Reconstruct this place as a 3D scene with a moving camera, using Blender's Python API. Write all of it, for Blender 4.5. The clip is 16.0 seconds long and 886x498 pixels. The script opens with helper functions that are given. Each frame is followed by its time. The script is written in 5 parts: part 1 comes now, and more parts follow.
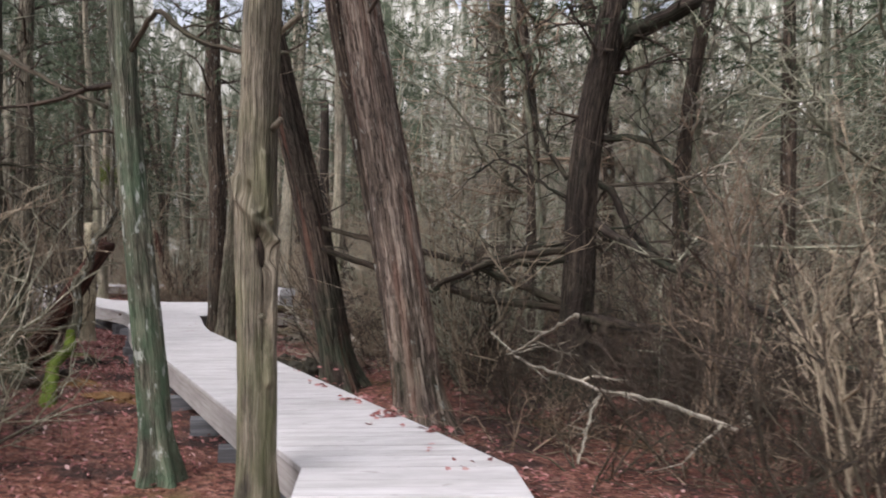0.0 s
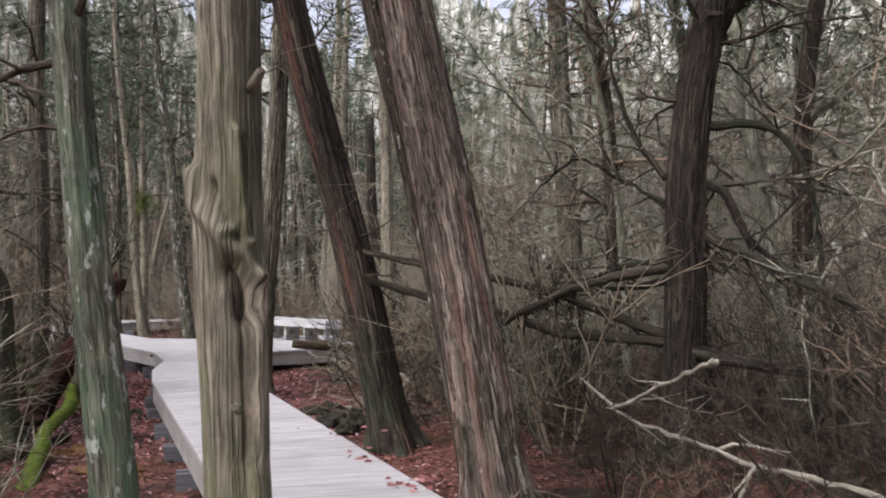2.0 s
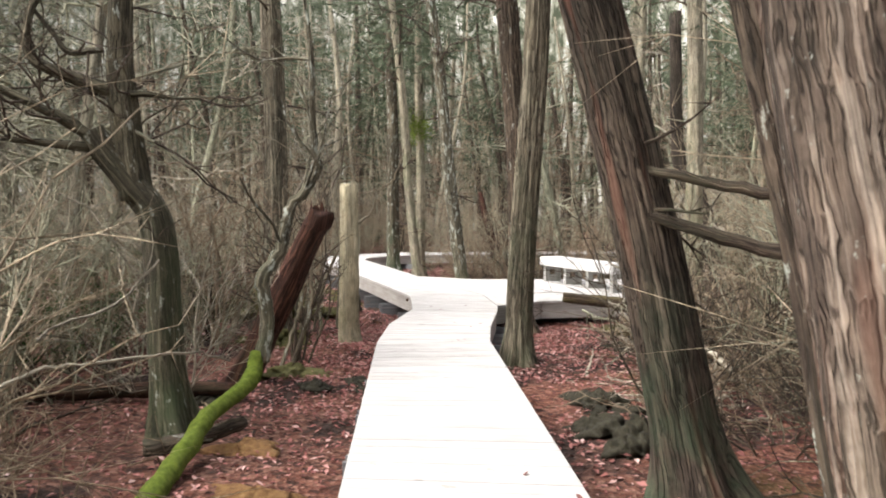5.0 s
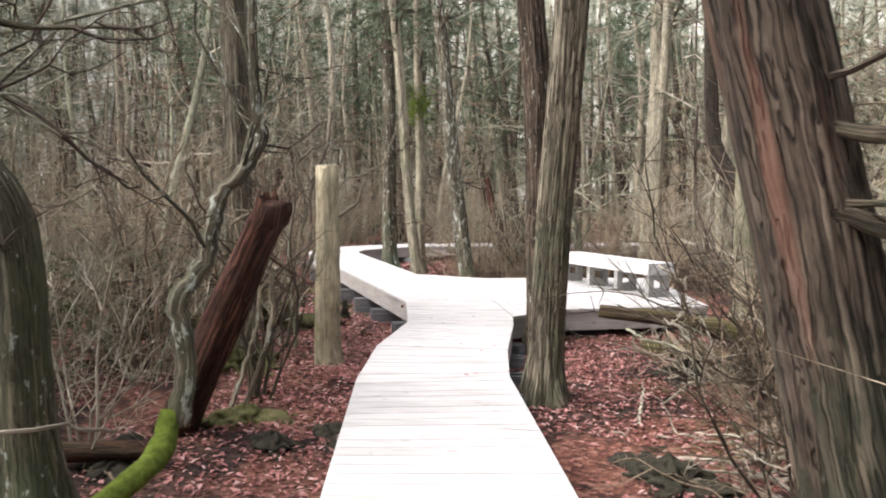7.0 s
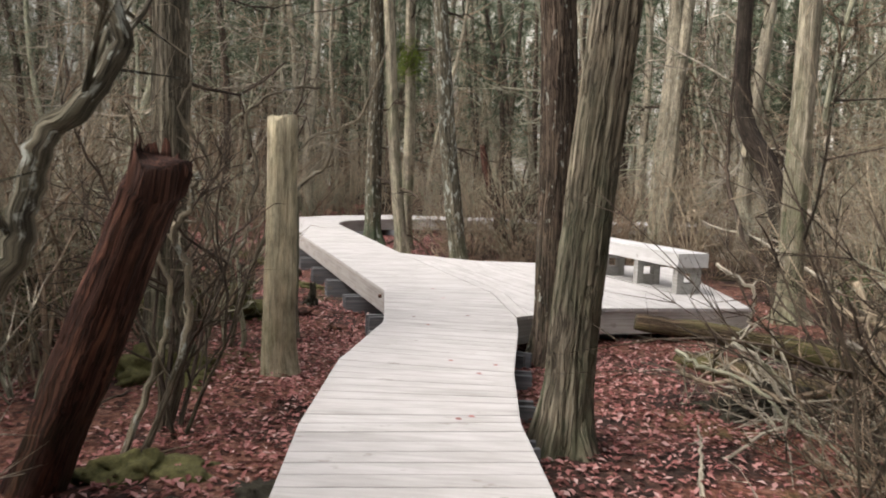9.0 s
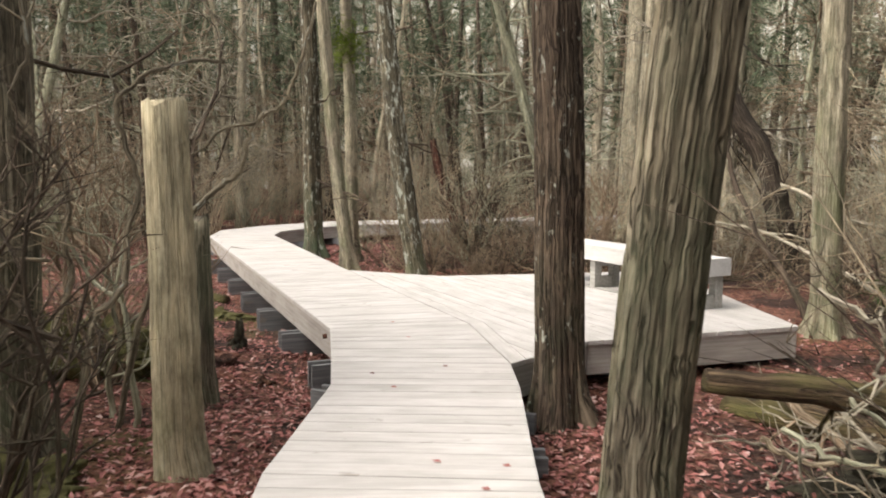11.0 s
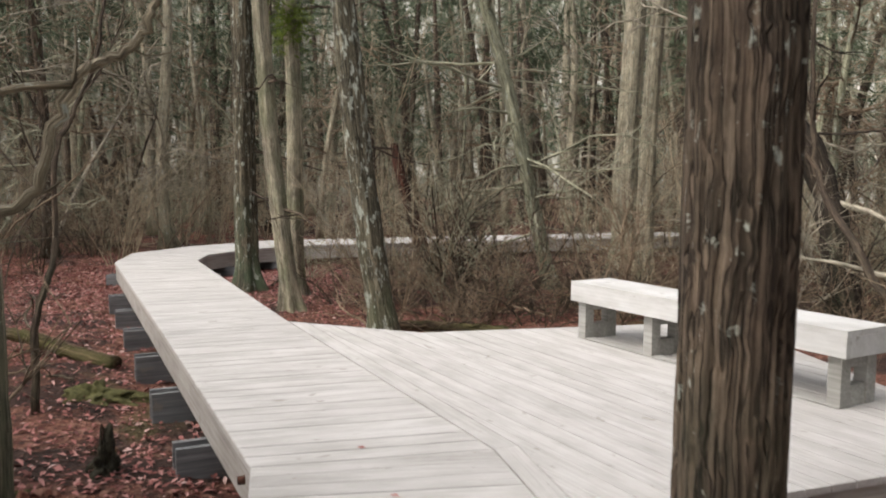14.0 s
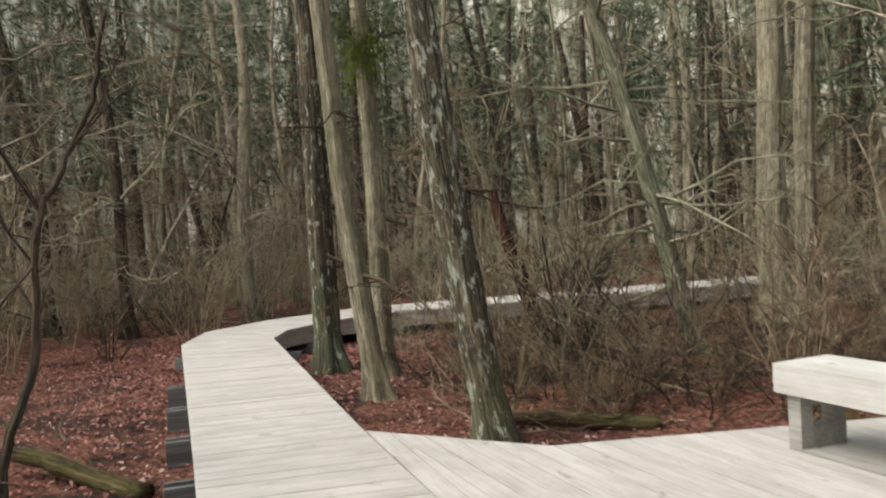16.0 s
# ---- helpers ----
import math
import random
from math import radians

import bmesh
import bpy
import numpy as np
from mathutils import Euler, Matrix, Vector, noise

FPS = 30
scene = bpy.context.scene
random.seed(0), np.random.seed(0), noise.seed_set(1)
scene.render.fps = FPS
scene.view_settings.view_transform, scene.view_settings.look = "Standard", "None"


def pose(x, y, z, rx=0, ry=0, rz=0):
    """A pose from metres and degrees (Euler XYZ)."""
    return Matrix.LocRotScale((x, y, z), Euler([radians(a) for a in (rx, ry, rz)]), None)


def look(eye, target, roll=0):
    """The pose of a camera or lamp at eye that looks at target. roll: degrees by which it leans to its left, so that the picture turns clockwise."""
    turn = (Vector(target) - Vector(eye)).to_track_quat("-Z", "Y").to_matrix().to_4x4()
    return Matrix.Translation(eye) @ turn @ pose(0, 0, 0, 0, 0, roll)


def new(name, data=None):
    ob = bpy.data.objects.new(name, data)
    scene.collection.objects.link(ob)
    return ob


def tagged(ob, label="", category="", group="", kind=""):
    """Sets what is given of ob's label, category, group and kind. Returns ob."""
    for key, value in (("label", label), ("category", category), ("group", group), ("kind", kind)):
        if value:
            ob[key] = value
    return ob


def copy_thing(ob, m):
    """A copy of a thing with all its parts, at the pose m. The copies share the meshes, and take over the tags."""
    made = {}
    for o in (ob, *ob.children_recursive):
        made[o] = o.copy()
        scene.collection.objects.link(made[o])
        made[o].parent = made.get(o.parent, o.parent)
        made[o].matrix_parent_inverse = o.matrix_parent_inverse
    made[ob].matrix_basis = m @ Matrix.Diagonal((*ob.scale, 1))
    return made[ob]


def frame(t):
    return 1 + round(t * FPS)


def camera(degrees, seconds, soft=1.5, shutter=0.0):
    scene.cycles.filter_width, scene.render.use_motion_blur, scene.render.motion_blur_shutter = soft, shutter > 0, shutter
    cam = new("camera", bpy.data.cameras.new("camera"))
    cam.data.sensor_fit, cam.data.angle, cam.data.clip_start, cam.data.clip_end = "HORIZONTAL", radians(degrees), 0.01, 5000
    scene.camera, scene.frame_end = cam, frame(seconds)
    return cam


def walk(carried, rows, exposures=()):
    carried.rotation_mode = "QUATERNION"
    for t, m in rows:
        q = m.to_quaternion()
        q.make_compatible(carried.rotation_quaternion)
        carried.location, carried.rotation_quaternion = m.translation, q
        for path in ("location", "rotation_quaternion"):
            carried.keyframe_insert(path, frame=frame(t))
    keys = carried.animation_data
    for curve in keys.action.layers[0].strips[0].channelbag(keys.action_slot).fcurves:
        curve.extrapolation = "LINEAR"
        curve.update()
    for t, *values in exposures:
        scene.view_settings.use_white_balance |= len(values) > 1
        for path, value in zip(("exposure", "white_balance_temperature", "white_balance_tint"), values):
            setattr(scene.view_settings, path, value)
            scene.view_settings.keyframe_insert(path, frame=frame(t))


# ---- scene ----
cam = camera(57.3, 16.0, soft=1.9, shutter=0.4)
PATH = [
    (0, (1.255, 1.798, 1.262), (0.984, 3.78, 1.289), 1.8),
    (0.5, (1.092, 2.208, 1.301), (0.775, 4.183, 1.341), -0.8),
    (1, (1.025, 2.689, 1.298), (0.708, 4.663, 1.341), 0.1),
    (1.5, (0.947, 3.13, 1.317), (0.521, 5.084, 1.356), 0.2),
    (2, (0.843, 3.672, 1.325), (0.442, 5.63, 1.402), -0.2),
    (2.5, (0.726, 4.242, 1.337), (0.15, 6.156, 1.397), 1.5),
    (3, (0.58, 4.851, 1.384), (-0.041, 6.752, 1.414), 0.2),
    (3.5, (0.455, 5.35, 1.37), (-0.347, 7.181, 1.307), 1.4),
    (4, (0.312, 5.874, 1.372), (-0.537, 7.683, 1.284), 1.2),
    (4.5, (0.181, 6.369, 1.381), (-0.796, 8.111, 1.282), 1.2),
    (5, (-0.011, 6.828, 1.371), (-1.092, 8.508, 1.277), 0.2),
    (7.5, (-1.516, 9.143, 1.394), (-2.599, 10.818, 1.253), 0.4),
    (8, (-1.763, 9.562, 1.365), (-2.838, 11.239, 1.189), 2.1),
    (10.5, (-3.194, 11.572, 1.383), (-4.184, 13.298, 1.171), 0.8),
    (11, (-3.485, 12.011, 1.367), (-4.424, 13.765, 1.163), -0.2),
    (11.5, (-3.785, 12.459, 1.376), (-4.737, 14.208, 1.186), -0.3),
    (12, (-4.139, 12.904, 1.367), (-5.083, 14.657, 1.17), 0.2),
    (12.5, (-4.394, 13.344, 1.351), (-5.307, 15.109, 1.125), 1.2),
    (13, (-4.673, 13.775, 1.345), (-5.502, 15.579, 1.102), -0.4),
    (13.5, (-4.887, 14.192, 1.348), (-5.695, 16.009, 1.128), 1.0),
    (14, (-5.156, 14.502, 1.384), (-5.979, 16.316, 1.202), 0.2),
    (14.5, (-5.37, 15.013, 1.365), (-6.229, 16.814, 1.233), -0.8),
    (15, (-5.686, 15.454, 1.376), (-6.63, 17.213, 1.246), -4.3),
    (15.5, (-5.912, 15.947, 1.352), (-6.911, 17.675, 1.221), -4.2),
    (16, (-6.166, 16.341, 1.353), (-7.208, 18.047, 1.307), -3.5),
]
EXPOSURE = [(0.0, 0.88, 6100, 18), (2.5, 0.88, 6050, 19), (3.5, 1.47, 6250, 17), (4.0, 1.55, 6400, 12), (4.5, 1.84, 6550, 10), (5.0, 1.76, 6550, 11), (7.5, 1.75, 6350, 14), (8.2, 1.18, 6400, 14), (10.5, 1.42, 7000, 11), (11.5, 1.4, 6950, 11), (13.0, 1.22, 6700, 12), (14.5, 0.96, 6600, 10), (15.5, 0.93, 6650, 9), (16.0, 0.88, 6900, 7)]
walk(cam, [(t, look(eye, target, roll)) for t, eye, target, roll in PATH], EXPOSURE)

# ---- light ----
world = bpy.data.worlds.new("overcast_sky")
scene.world = world
world.use_nodes = True
wn = world.node_tree.nodes
sky = wn.new("ShaderNodeTexSky")
sky.sky_type = 'NISHITA'
sky.sun_disc = False
sky.sun_elevation = radians(38)
sky.sun_rotation = radians(210)
sky.dust_density = 4.0
sky.air_density = 1.2
soft_sky = wn.new("ShaderNodeHueSaturation")
soft_sky.inputs["Saturation"].default_value = 0.25
wn["Background"].inputs["Strength"].default_value = 0.138
world.node_tree.links.new(sky.outputs[0], soft_sky.inputs["Color"])
world.node_tree.links.new(soft_sky.outputs[0], wn["Background"].inputs["Color"])
sun_data = bpy.data.lights.new("sun", 'SUN')
sun_data.energy = 1.35
sun_data.angle = radians(40)
sun_data.color = (1.0, 0.96, 0.92)
sun = new("sun", sun_data)
sun.matrix_world = look((0, 0, 30), (0 + 12, 12, 0))

# ---- materials ----


def material(name, rough=0.85):
    m = bpy.data.materials.new(name)
    m.use_nodes = True
    b = m.node_tree.nodes["Principled BSDF"]
    b.inputs["Roughness"].default_value = rough
    b.inputs["Specular IOR Level"].default_value = 0.25
    return m, m.node_tree.nodes, m.node_tree.links, b


def coords(n, l, scale, per_object=True):
    """Object coordinates, stretched, shifted by the object's own random number."""
    c = n.new("ShaderNodeTexCoord")
    mp = n.new("ShaderNodeMapping")
    mp.inputs["Scale"].default_value = scale
    l.new(c.outputs["Object"], mp.inputs["Vector"])
    if per_object:
        info = n.new("ShaderNodeObjectInfo")
        mul = n.new("ShaderNodeMath")
        mul.operation = 'MULTIPLY'
        mul.inputs[1].default_value = 57.0
        l.new(info.outputs["Random"], mul.inputs[0])
        l.new(mul.outputs[0], mp.inputs["Location"])
    return mp.outputs[0]


def noise_tex(n, l, vec, scale, detail=4.0, rough=0.6):
    t = n.new("ShaderNodeTexNoise")
    t.inputs["Scale"].default_value = scale
    t.inputs["Detail"].default_value = detail
    t.inputs["Roughness"].default_value = rough
    l.new(vec, t.inputs["Vector"])
    return t.outputs[0]


def ramp(n, l, fac, stops):
    r = n.new("ShaderNodeValToRGB")
    e = r.color_ramp.elements
    while len(e) < len(stops):
        e.new(0.5)
    for k, (p, c) in zip(e, stops):
        k.position, k.color = p, (*c, 1)
    l.new(fac, r.inputs[0])
    return r.outputs[0]


def mix(n, l, fac, a, b, kind='MIX'):
    m = n.new("ShaderNodeMixRGB")
    m.blend_type = kind
    for s, v in ((0, fac), (1, a), (2, b)):
        if isinstance(v, (int, float)):
            m.inputs[s].default_value = v
        elif isinstance(v, tuple):
            m.inputs[s].default_value = (*v, 1)
        else:
            l.new(v, m.inputs[s])
    return m.outputs[0]


def bump(n, l, b, height, strength, distance):
    k = n.new("ShaderNodeBump")
    k.inputs["Strength"].default_value = strength
    k.inputs["Distance"].default_value = distance
    l.new(height, k.inputs["Height"])
    l.new(k.outputs[0], b.inputs["Normal"])


def grain_coords(n, l, scale, warp=0.0):
    """Coordinates that follow the trunk or branch, stretched, shifted object by object, a little wavy."""
    c = n.new("ShaderNodeAttribute")
    c.attribute_name = "grain"
    info = n.new("ShaderNodeObjectInfo")
    shift = n.new("ShaderNodeMath")
    shift.operation = 'MULTIPLY'
    shift.inputs[1].default_value = 9.0
    l.new(info.outputs["Random"], shift.inputs[0])
    v = c.outputs["Vector"]
    if warp:
        t = n.new("ShaderNodeTexNoise")
        t.inputs["Scale"].default_value = 4.5
        t.inputs["Detail"].default_value = 2.0
        l.new(v, t.inputs["Vector"])
        off = n.new("ShaderNodeVectorMath")
        off.operation = 'MULTIPLY_ADD'
        off.inputs[1].default_value = (warp, warp, 0.0)
        l.new(t.outputs["Color"], off.inputs[0])
        l.new(v, off.inputs[2])
        v = off.outputs[0]
    mp = n.new("ShaderNodeMapping")
    mp.inputs["Scale"].default_value = scale
    l.new(v, mp.inputs["Vector"])
    l.new(shift.outputs[0], mp.inputs["Location"])
    return mp.outputs[0]


def bark(name, dark, mid, light, algae=(0.05, 0.085, 0.04), algae_amount=0.3, lichen=0.0, red=0.0, furrow=0.9, algae_top=1.6):
    """Stringy bark: narrow strips parted by dark cracks, fine fibres, patches, green algae towards the foot, pale lichen flecks."""
    m, n, l, b = material(name, 0.9)
    strip = noise_tex(n, l, grain_coords(n, l, (40, 40, 1.05), 0.045 if furrow > 0.3 else 0.015), 1.0, 2, 0.5)
    fibre = noise_tex(n, l, grain_coords(n, l, (120, 120, 3.0), 0.03), 1.0, 3, 0.6)
    tone = mix(n, l, 0.5 if furrow > 0.6 else 0.75, strip, fibre)
    base = ramp(n, l, tone, [(0.32, dark), (0.5, mid), (0.68, light)])
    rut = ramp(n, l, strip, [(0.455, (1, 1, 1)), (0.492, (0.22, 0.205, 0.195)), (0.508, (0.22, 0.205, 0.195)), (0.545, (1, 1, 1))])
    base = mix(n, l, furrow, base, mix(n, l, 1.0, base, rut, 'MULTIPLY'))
    relief = mix(n, l, 0.6, fibre, rut)
    wide = grain_coords(n, l, (5, 5, 0.9))
    patch = noise_tex(n, l, wide, 1.0, 3, 0.5)
    tone = ramp(n, l, patch, [(0.3, (0.62, 0.6, 0.58)), (0.7, (1.2, 1.16, 1.1))])
    col = mix(n, l, 1.0, base, tone, 'MULTIPLY')
    blotch = noise_tex(n, l, grain_coords(n, l, (13, 13, 5)), 1.0, 6, 0.7)
    col = mix(n, l, 0.75, col, mix(n, l, 1.0, col, ramp(n, l, blotch, [(0.34, (0.42, 0.42, 0.40)), (0.52, (1.05, 1.04, 1.0)), (0.68, (1.45, 1.42, 1.32))]), 'MULTIPLY'))
    if red:
        peel = noise_tex(n, l, grain_coords(n, l, (11, 11, 0.6)), 1.0, 2, 0.4)
        f = ramp(n, l, peel, [(0.56, (0, 0, 0)), (0.64, (red, red, red))])
        col = mix(n, l, f, col, (0.20, 0.085, 0.055))
    c = n.new("ShaderNodeTexCoord")
    sep = n.new("ShaderNodeSeparateXYZ")
    l.new(c.outputs["Object"], sep.inputs[0])
    foot = n.new("ShaderNodeMapRange")
    foot.inputs["From Min"].default_value = algae_top
    foot.inputs["From Max"].default_value = -0.1
    foot.inputs["To Min"].default_value = 0.12
    foot.inputs["To Max"].default_value = 1.0
    l.new(sep.outputs["Z"], foot.inputs["Value"])
    gn = noise_tex(n, l, grain_coords(n, l, (4, 4, 1.5)), 1.0, 5, 0.65)
    gm = ramp(n, l, gn, [(0.42, (0, 0, 0)), (0.62, (1, 1, 1))])
    gf = mix(n, l, 1.0, gm, foot.outputs[0], 'MULTIPLY')
    gf = mix(n, l, 1.0, gf, (algae_amount,) * 3, 'MULTIPLY')
    col = mix(n, l, gf, col, algae)
    if lichen:
        ln = noise_tex(n, l, grain_coords(n, l, (16, 16, 6)), 1.0, 4, 0.7)
        lf = ramp(n, l, ln, [(0.64 - 0.1 * lichen, (0, 0, 0)), (0.70 - 0.1 * lichen, (0.85, 0.85, 0.85))])
        col = mix(n, l, lf, col, (0.42, 0.44, 0.38))
    l.new(col, b.inputs["Base Color"])
    bump(n, l, b, relief, 1.0, 0.018)
    return m


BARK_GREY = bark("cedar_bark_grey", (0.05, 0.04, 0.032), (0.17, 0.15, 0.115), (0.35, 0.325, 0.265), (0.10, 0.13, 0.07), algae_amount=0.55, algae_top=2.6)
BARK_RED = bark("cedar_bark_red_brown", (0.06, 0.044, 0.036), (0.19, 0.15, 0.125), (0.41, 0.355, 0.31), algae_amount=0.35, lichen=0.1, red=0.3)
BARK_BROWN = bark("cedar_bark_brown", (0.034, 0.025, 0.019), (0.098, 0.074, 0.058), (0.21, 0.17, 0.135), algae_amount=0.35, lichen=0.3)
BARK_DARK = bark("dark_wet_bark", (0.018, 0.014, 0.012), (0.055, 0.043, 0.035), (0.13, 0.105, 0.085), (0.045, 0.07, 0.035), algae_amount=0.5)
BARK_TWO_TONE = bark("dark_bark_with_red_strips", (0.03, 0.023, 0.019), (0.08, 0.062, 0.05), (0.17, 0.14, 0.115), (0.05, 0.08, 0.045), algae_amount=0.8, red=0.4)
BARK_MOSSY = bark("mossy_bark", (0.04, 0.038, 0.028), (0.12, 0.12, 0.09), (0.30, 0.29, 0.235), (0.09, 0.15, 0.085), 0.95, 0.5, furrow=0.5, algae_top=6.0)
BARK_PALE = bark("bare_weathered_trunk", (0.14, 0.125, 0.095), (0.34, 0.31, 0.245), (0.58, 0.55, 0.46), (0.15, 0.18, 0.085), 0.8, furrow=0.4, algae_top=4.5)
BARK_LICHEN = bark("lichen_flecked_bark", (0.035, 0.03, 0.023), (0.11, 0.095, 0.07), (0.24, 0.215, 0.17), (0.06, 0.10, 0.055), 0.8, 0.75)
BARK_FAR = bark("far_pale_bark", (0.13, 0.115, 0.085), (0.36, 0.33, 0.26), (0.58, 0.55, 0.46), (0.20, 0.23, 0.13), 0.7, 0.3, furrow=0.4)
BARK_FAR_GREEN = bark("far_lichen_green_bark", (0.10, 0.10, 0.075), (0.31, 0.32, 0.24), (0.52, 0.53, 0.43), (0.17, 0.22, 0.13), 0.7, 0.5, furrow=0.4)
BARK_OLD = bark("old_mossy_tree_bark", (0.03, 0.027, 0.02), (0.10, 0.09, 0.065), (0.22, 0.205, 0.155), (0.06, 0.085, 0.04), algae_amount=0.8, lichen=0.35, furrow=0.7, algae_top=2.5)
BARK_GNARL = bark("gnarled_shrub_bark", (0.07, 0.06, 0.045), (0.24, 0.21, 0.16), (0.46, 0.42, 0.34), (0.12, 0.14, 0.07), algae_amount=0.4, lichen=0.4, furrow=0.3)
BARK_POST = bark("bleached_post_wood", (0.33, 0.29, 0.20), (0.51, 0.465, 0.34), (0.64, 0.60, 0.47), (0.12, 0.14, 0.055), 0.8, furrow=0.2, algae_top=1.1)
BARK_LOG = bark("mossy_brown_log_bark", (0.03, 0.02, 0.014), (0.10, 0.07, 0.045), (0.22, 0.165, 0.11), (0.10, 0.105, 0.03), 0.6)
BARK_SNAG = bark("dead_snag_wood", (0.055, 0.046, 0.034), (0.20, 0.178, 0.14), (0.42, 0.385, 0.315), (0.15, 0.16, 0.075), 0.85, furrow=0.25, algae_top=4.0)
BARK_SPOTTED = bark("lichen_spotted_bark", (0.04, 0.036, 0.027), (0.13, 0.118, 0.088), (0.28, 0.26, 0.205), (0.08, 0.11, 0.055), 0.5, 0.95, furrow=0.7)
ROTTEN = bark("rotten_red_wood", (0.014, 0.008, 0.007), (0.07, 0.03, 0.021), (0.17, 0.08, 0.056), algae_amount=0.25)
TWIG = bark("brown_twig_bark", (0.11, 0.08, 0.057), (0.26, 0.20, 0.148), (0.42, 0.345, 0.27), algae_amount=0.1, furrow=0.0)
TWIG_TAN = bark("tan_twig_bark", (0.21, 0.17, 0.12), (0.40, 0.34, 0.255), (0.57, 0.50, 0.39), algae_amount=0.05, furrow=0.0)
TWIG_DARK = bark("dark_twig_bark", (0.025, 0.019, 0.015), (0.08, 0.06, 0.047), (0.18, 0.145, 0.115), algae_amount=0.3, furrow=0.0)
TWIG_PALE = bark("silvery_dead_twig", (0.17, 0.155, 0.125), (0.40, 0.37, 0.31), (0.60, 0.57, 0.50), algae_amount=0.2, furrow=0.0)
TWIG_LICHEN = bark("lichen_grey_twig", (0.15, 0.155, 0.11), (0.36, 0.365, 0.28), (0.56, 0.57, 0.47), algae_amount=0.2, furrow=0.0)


def plank_wood(name, a, b_, c, rough=0.8):
    """Silvered planks: grain along the piece's own x, knots, a tone for each piece."""
    m, n, l, b = material(name, rough)
    g = noise_tex(n, l, coords(n, l, (1.6, 45, 45)), 1.0, 6, 0.65)
    col = ramp(n, l, g, [(0.28, a), (0.5, b_), (0.72, c)])
    blot = noise_tex(n, l, coords(n, l, (2.2, 5, 5)), 1.0, 4, 0.6)
    col = mix(n, l, 1.0, col, ramp(n, l, blot, [(0.28, (0.80, 0.79, 0.77)), (0.62, (1.05, 1.05, 1.05))]), 'MULTIPLY')
    info = n.new("ShaderNodeObjectInfo")
    col = mix(n, l, 1.0, col, ramp(n, l, info.outputs["Random"], [(0.0, (0.95, 0.945, 0.94)), (1.0, (1.03, 1.03, 1.03))]), 'MULTIPLY')
    dirt = noise_tex(n, l, coords(n, l, (7, 11, 9)), 1.0, 3, 0.5)
    col = mix(n, l, ramp(n, l, dirt, [(0.67, (0, 0, 0)), (0.73, (0.55, 0.55, 0.55))]), col, (0.22, 0.19, 0.16))
    l.new(col, b.inputs["Base Color"])
    bump(n, l, b, g, 0.35, 0.003)
    return m


DECK = plank_wood("silvered_deck_boards", (0.40, 0.385, 0.37), (0.465, 0.452, 0.436), (0.525, 0.512, 0.496))
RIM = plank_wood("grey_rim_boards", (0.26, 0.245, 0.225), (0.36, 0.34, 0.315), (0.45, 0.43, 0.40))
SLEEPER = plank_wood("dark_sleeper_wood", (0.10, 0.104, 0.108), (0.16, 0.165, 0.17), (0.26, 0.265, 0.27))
BENCH = plank_wood("pale_bench_wood", (0.49, 0.488, 0.477), (0.55, 0.548, 0.538), (0.61, 0.608, 0.597))
BENCH_LEG = plank_wood("grey_bench_leg", (0.24, 0.235, 0.22), (0.33, 0.325, 0.305), (0.42, 0.41, 0.39))


def ground_material():
    """Leaf mould: rust and umber litter with darker wet peat and olive moss patches."""
    m, n, l, b = material("leaf_mould", 0.95)
    v = n.new("ShaderNodeTexCoord").outputs["Object"]
    vor = n.new("ShaderNodeTexVoronoi")
    vor.inputs["Scale"].default_value = 24
    l.new(v, vor.inputs["Vector"])
    sepc = n.new("ShaderNodeSeparateColor")
    l.new(vor.outputs["Color"], sepc.inputs[0])
    col = ramp(n, l, sepc.outputs[0], [(0.0, (0.04, 0.02, 0.015)), (0.35, (0.11, 0.042, 0.028)), (0.7, (0.18, 0.08, 0.055)), (1.0, (0.26, 0.14, 0.105))])
    fine = noise_tex(n, l, v, 60, 4, 0.7)
    col = mix(n, l, 1.0, col, ramp(n, l, fine, [(0.3, (0.55, 0.5, 0.5)), (0.7, (1.3, 1.25, 1.2))]), 'MULTIPLY')
    wet = noise_tex(n, l, v, 0.9, 5, 0.6)
    col = mix(n, l, ramp(n, l, wet, [(0.50, (0, 0, 0)), (0.60, (0.85, 0.85, 0.85))]), col, (0.022, 0.014, 0.011))
    mo = noise_tex(n, l, v, 0.55, 5, 0.6)
    col = mix(n, l, ramp(n, l, mo, [(0.60, (0, 0, 0)), (0.68, (0.6, 0.6, 0.6))]), col, (0.11, 0.085, 0.03))
    dull = noise_tex(n, l, v, 0.22, 4, 0.55)
    col = mix(n, l, ramp(n, l, dull, [(0.42, (0, 0, 0)), (0.60, (0.75, 0.75, 0.75))]), col, mix(n, l, 1.0, col, (0.62, 0.72, 0.75), 'MULTIPLY'))
    l.new(col, b.inputs["Base Color"])
    bump(n, l, b, vor.outputs["Distance"], 0.7, 0.03)
    return m


def leaf_material():
    m, n, l, b = material("fallen_oak_leaves", 0.7)
    geo = n.new("ShaderNodeNewGeometry")
    col = ramp(n, l, geo.outputs["Random Per Island"], [(0.0, (0.095, 0.033, 0.028)), (0.3, (0.20, 0.072, 0.062)), (0.6, (0.30, 0.125, 0.112)), (0.85, (0.39, 0.205, 0.185)), (1.0, (0.45, 0.32, 0.29))])
    l.new(col, b.inputs["Base Color"])
    return m


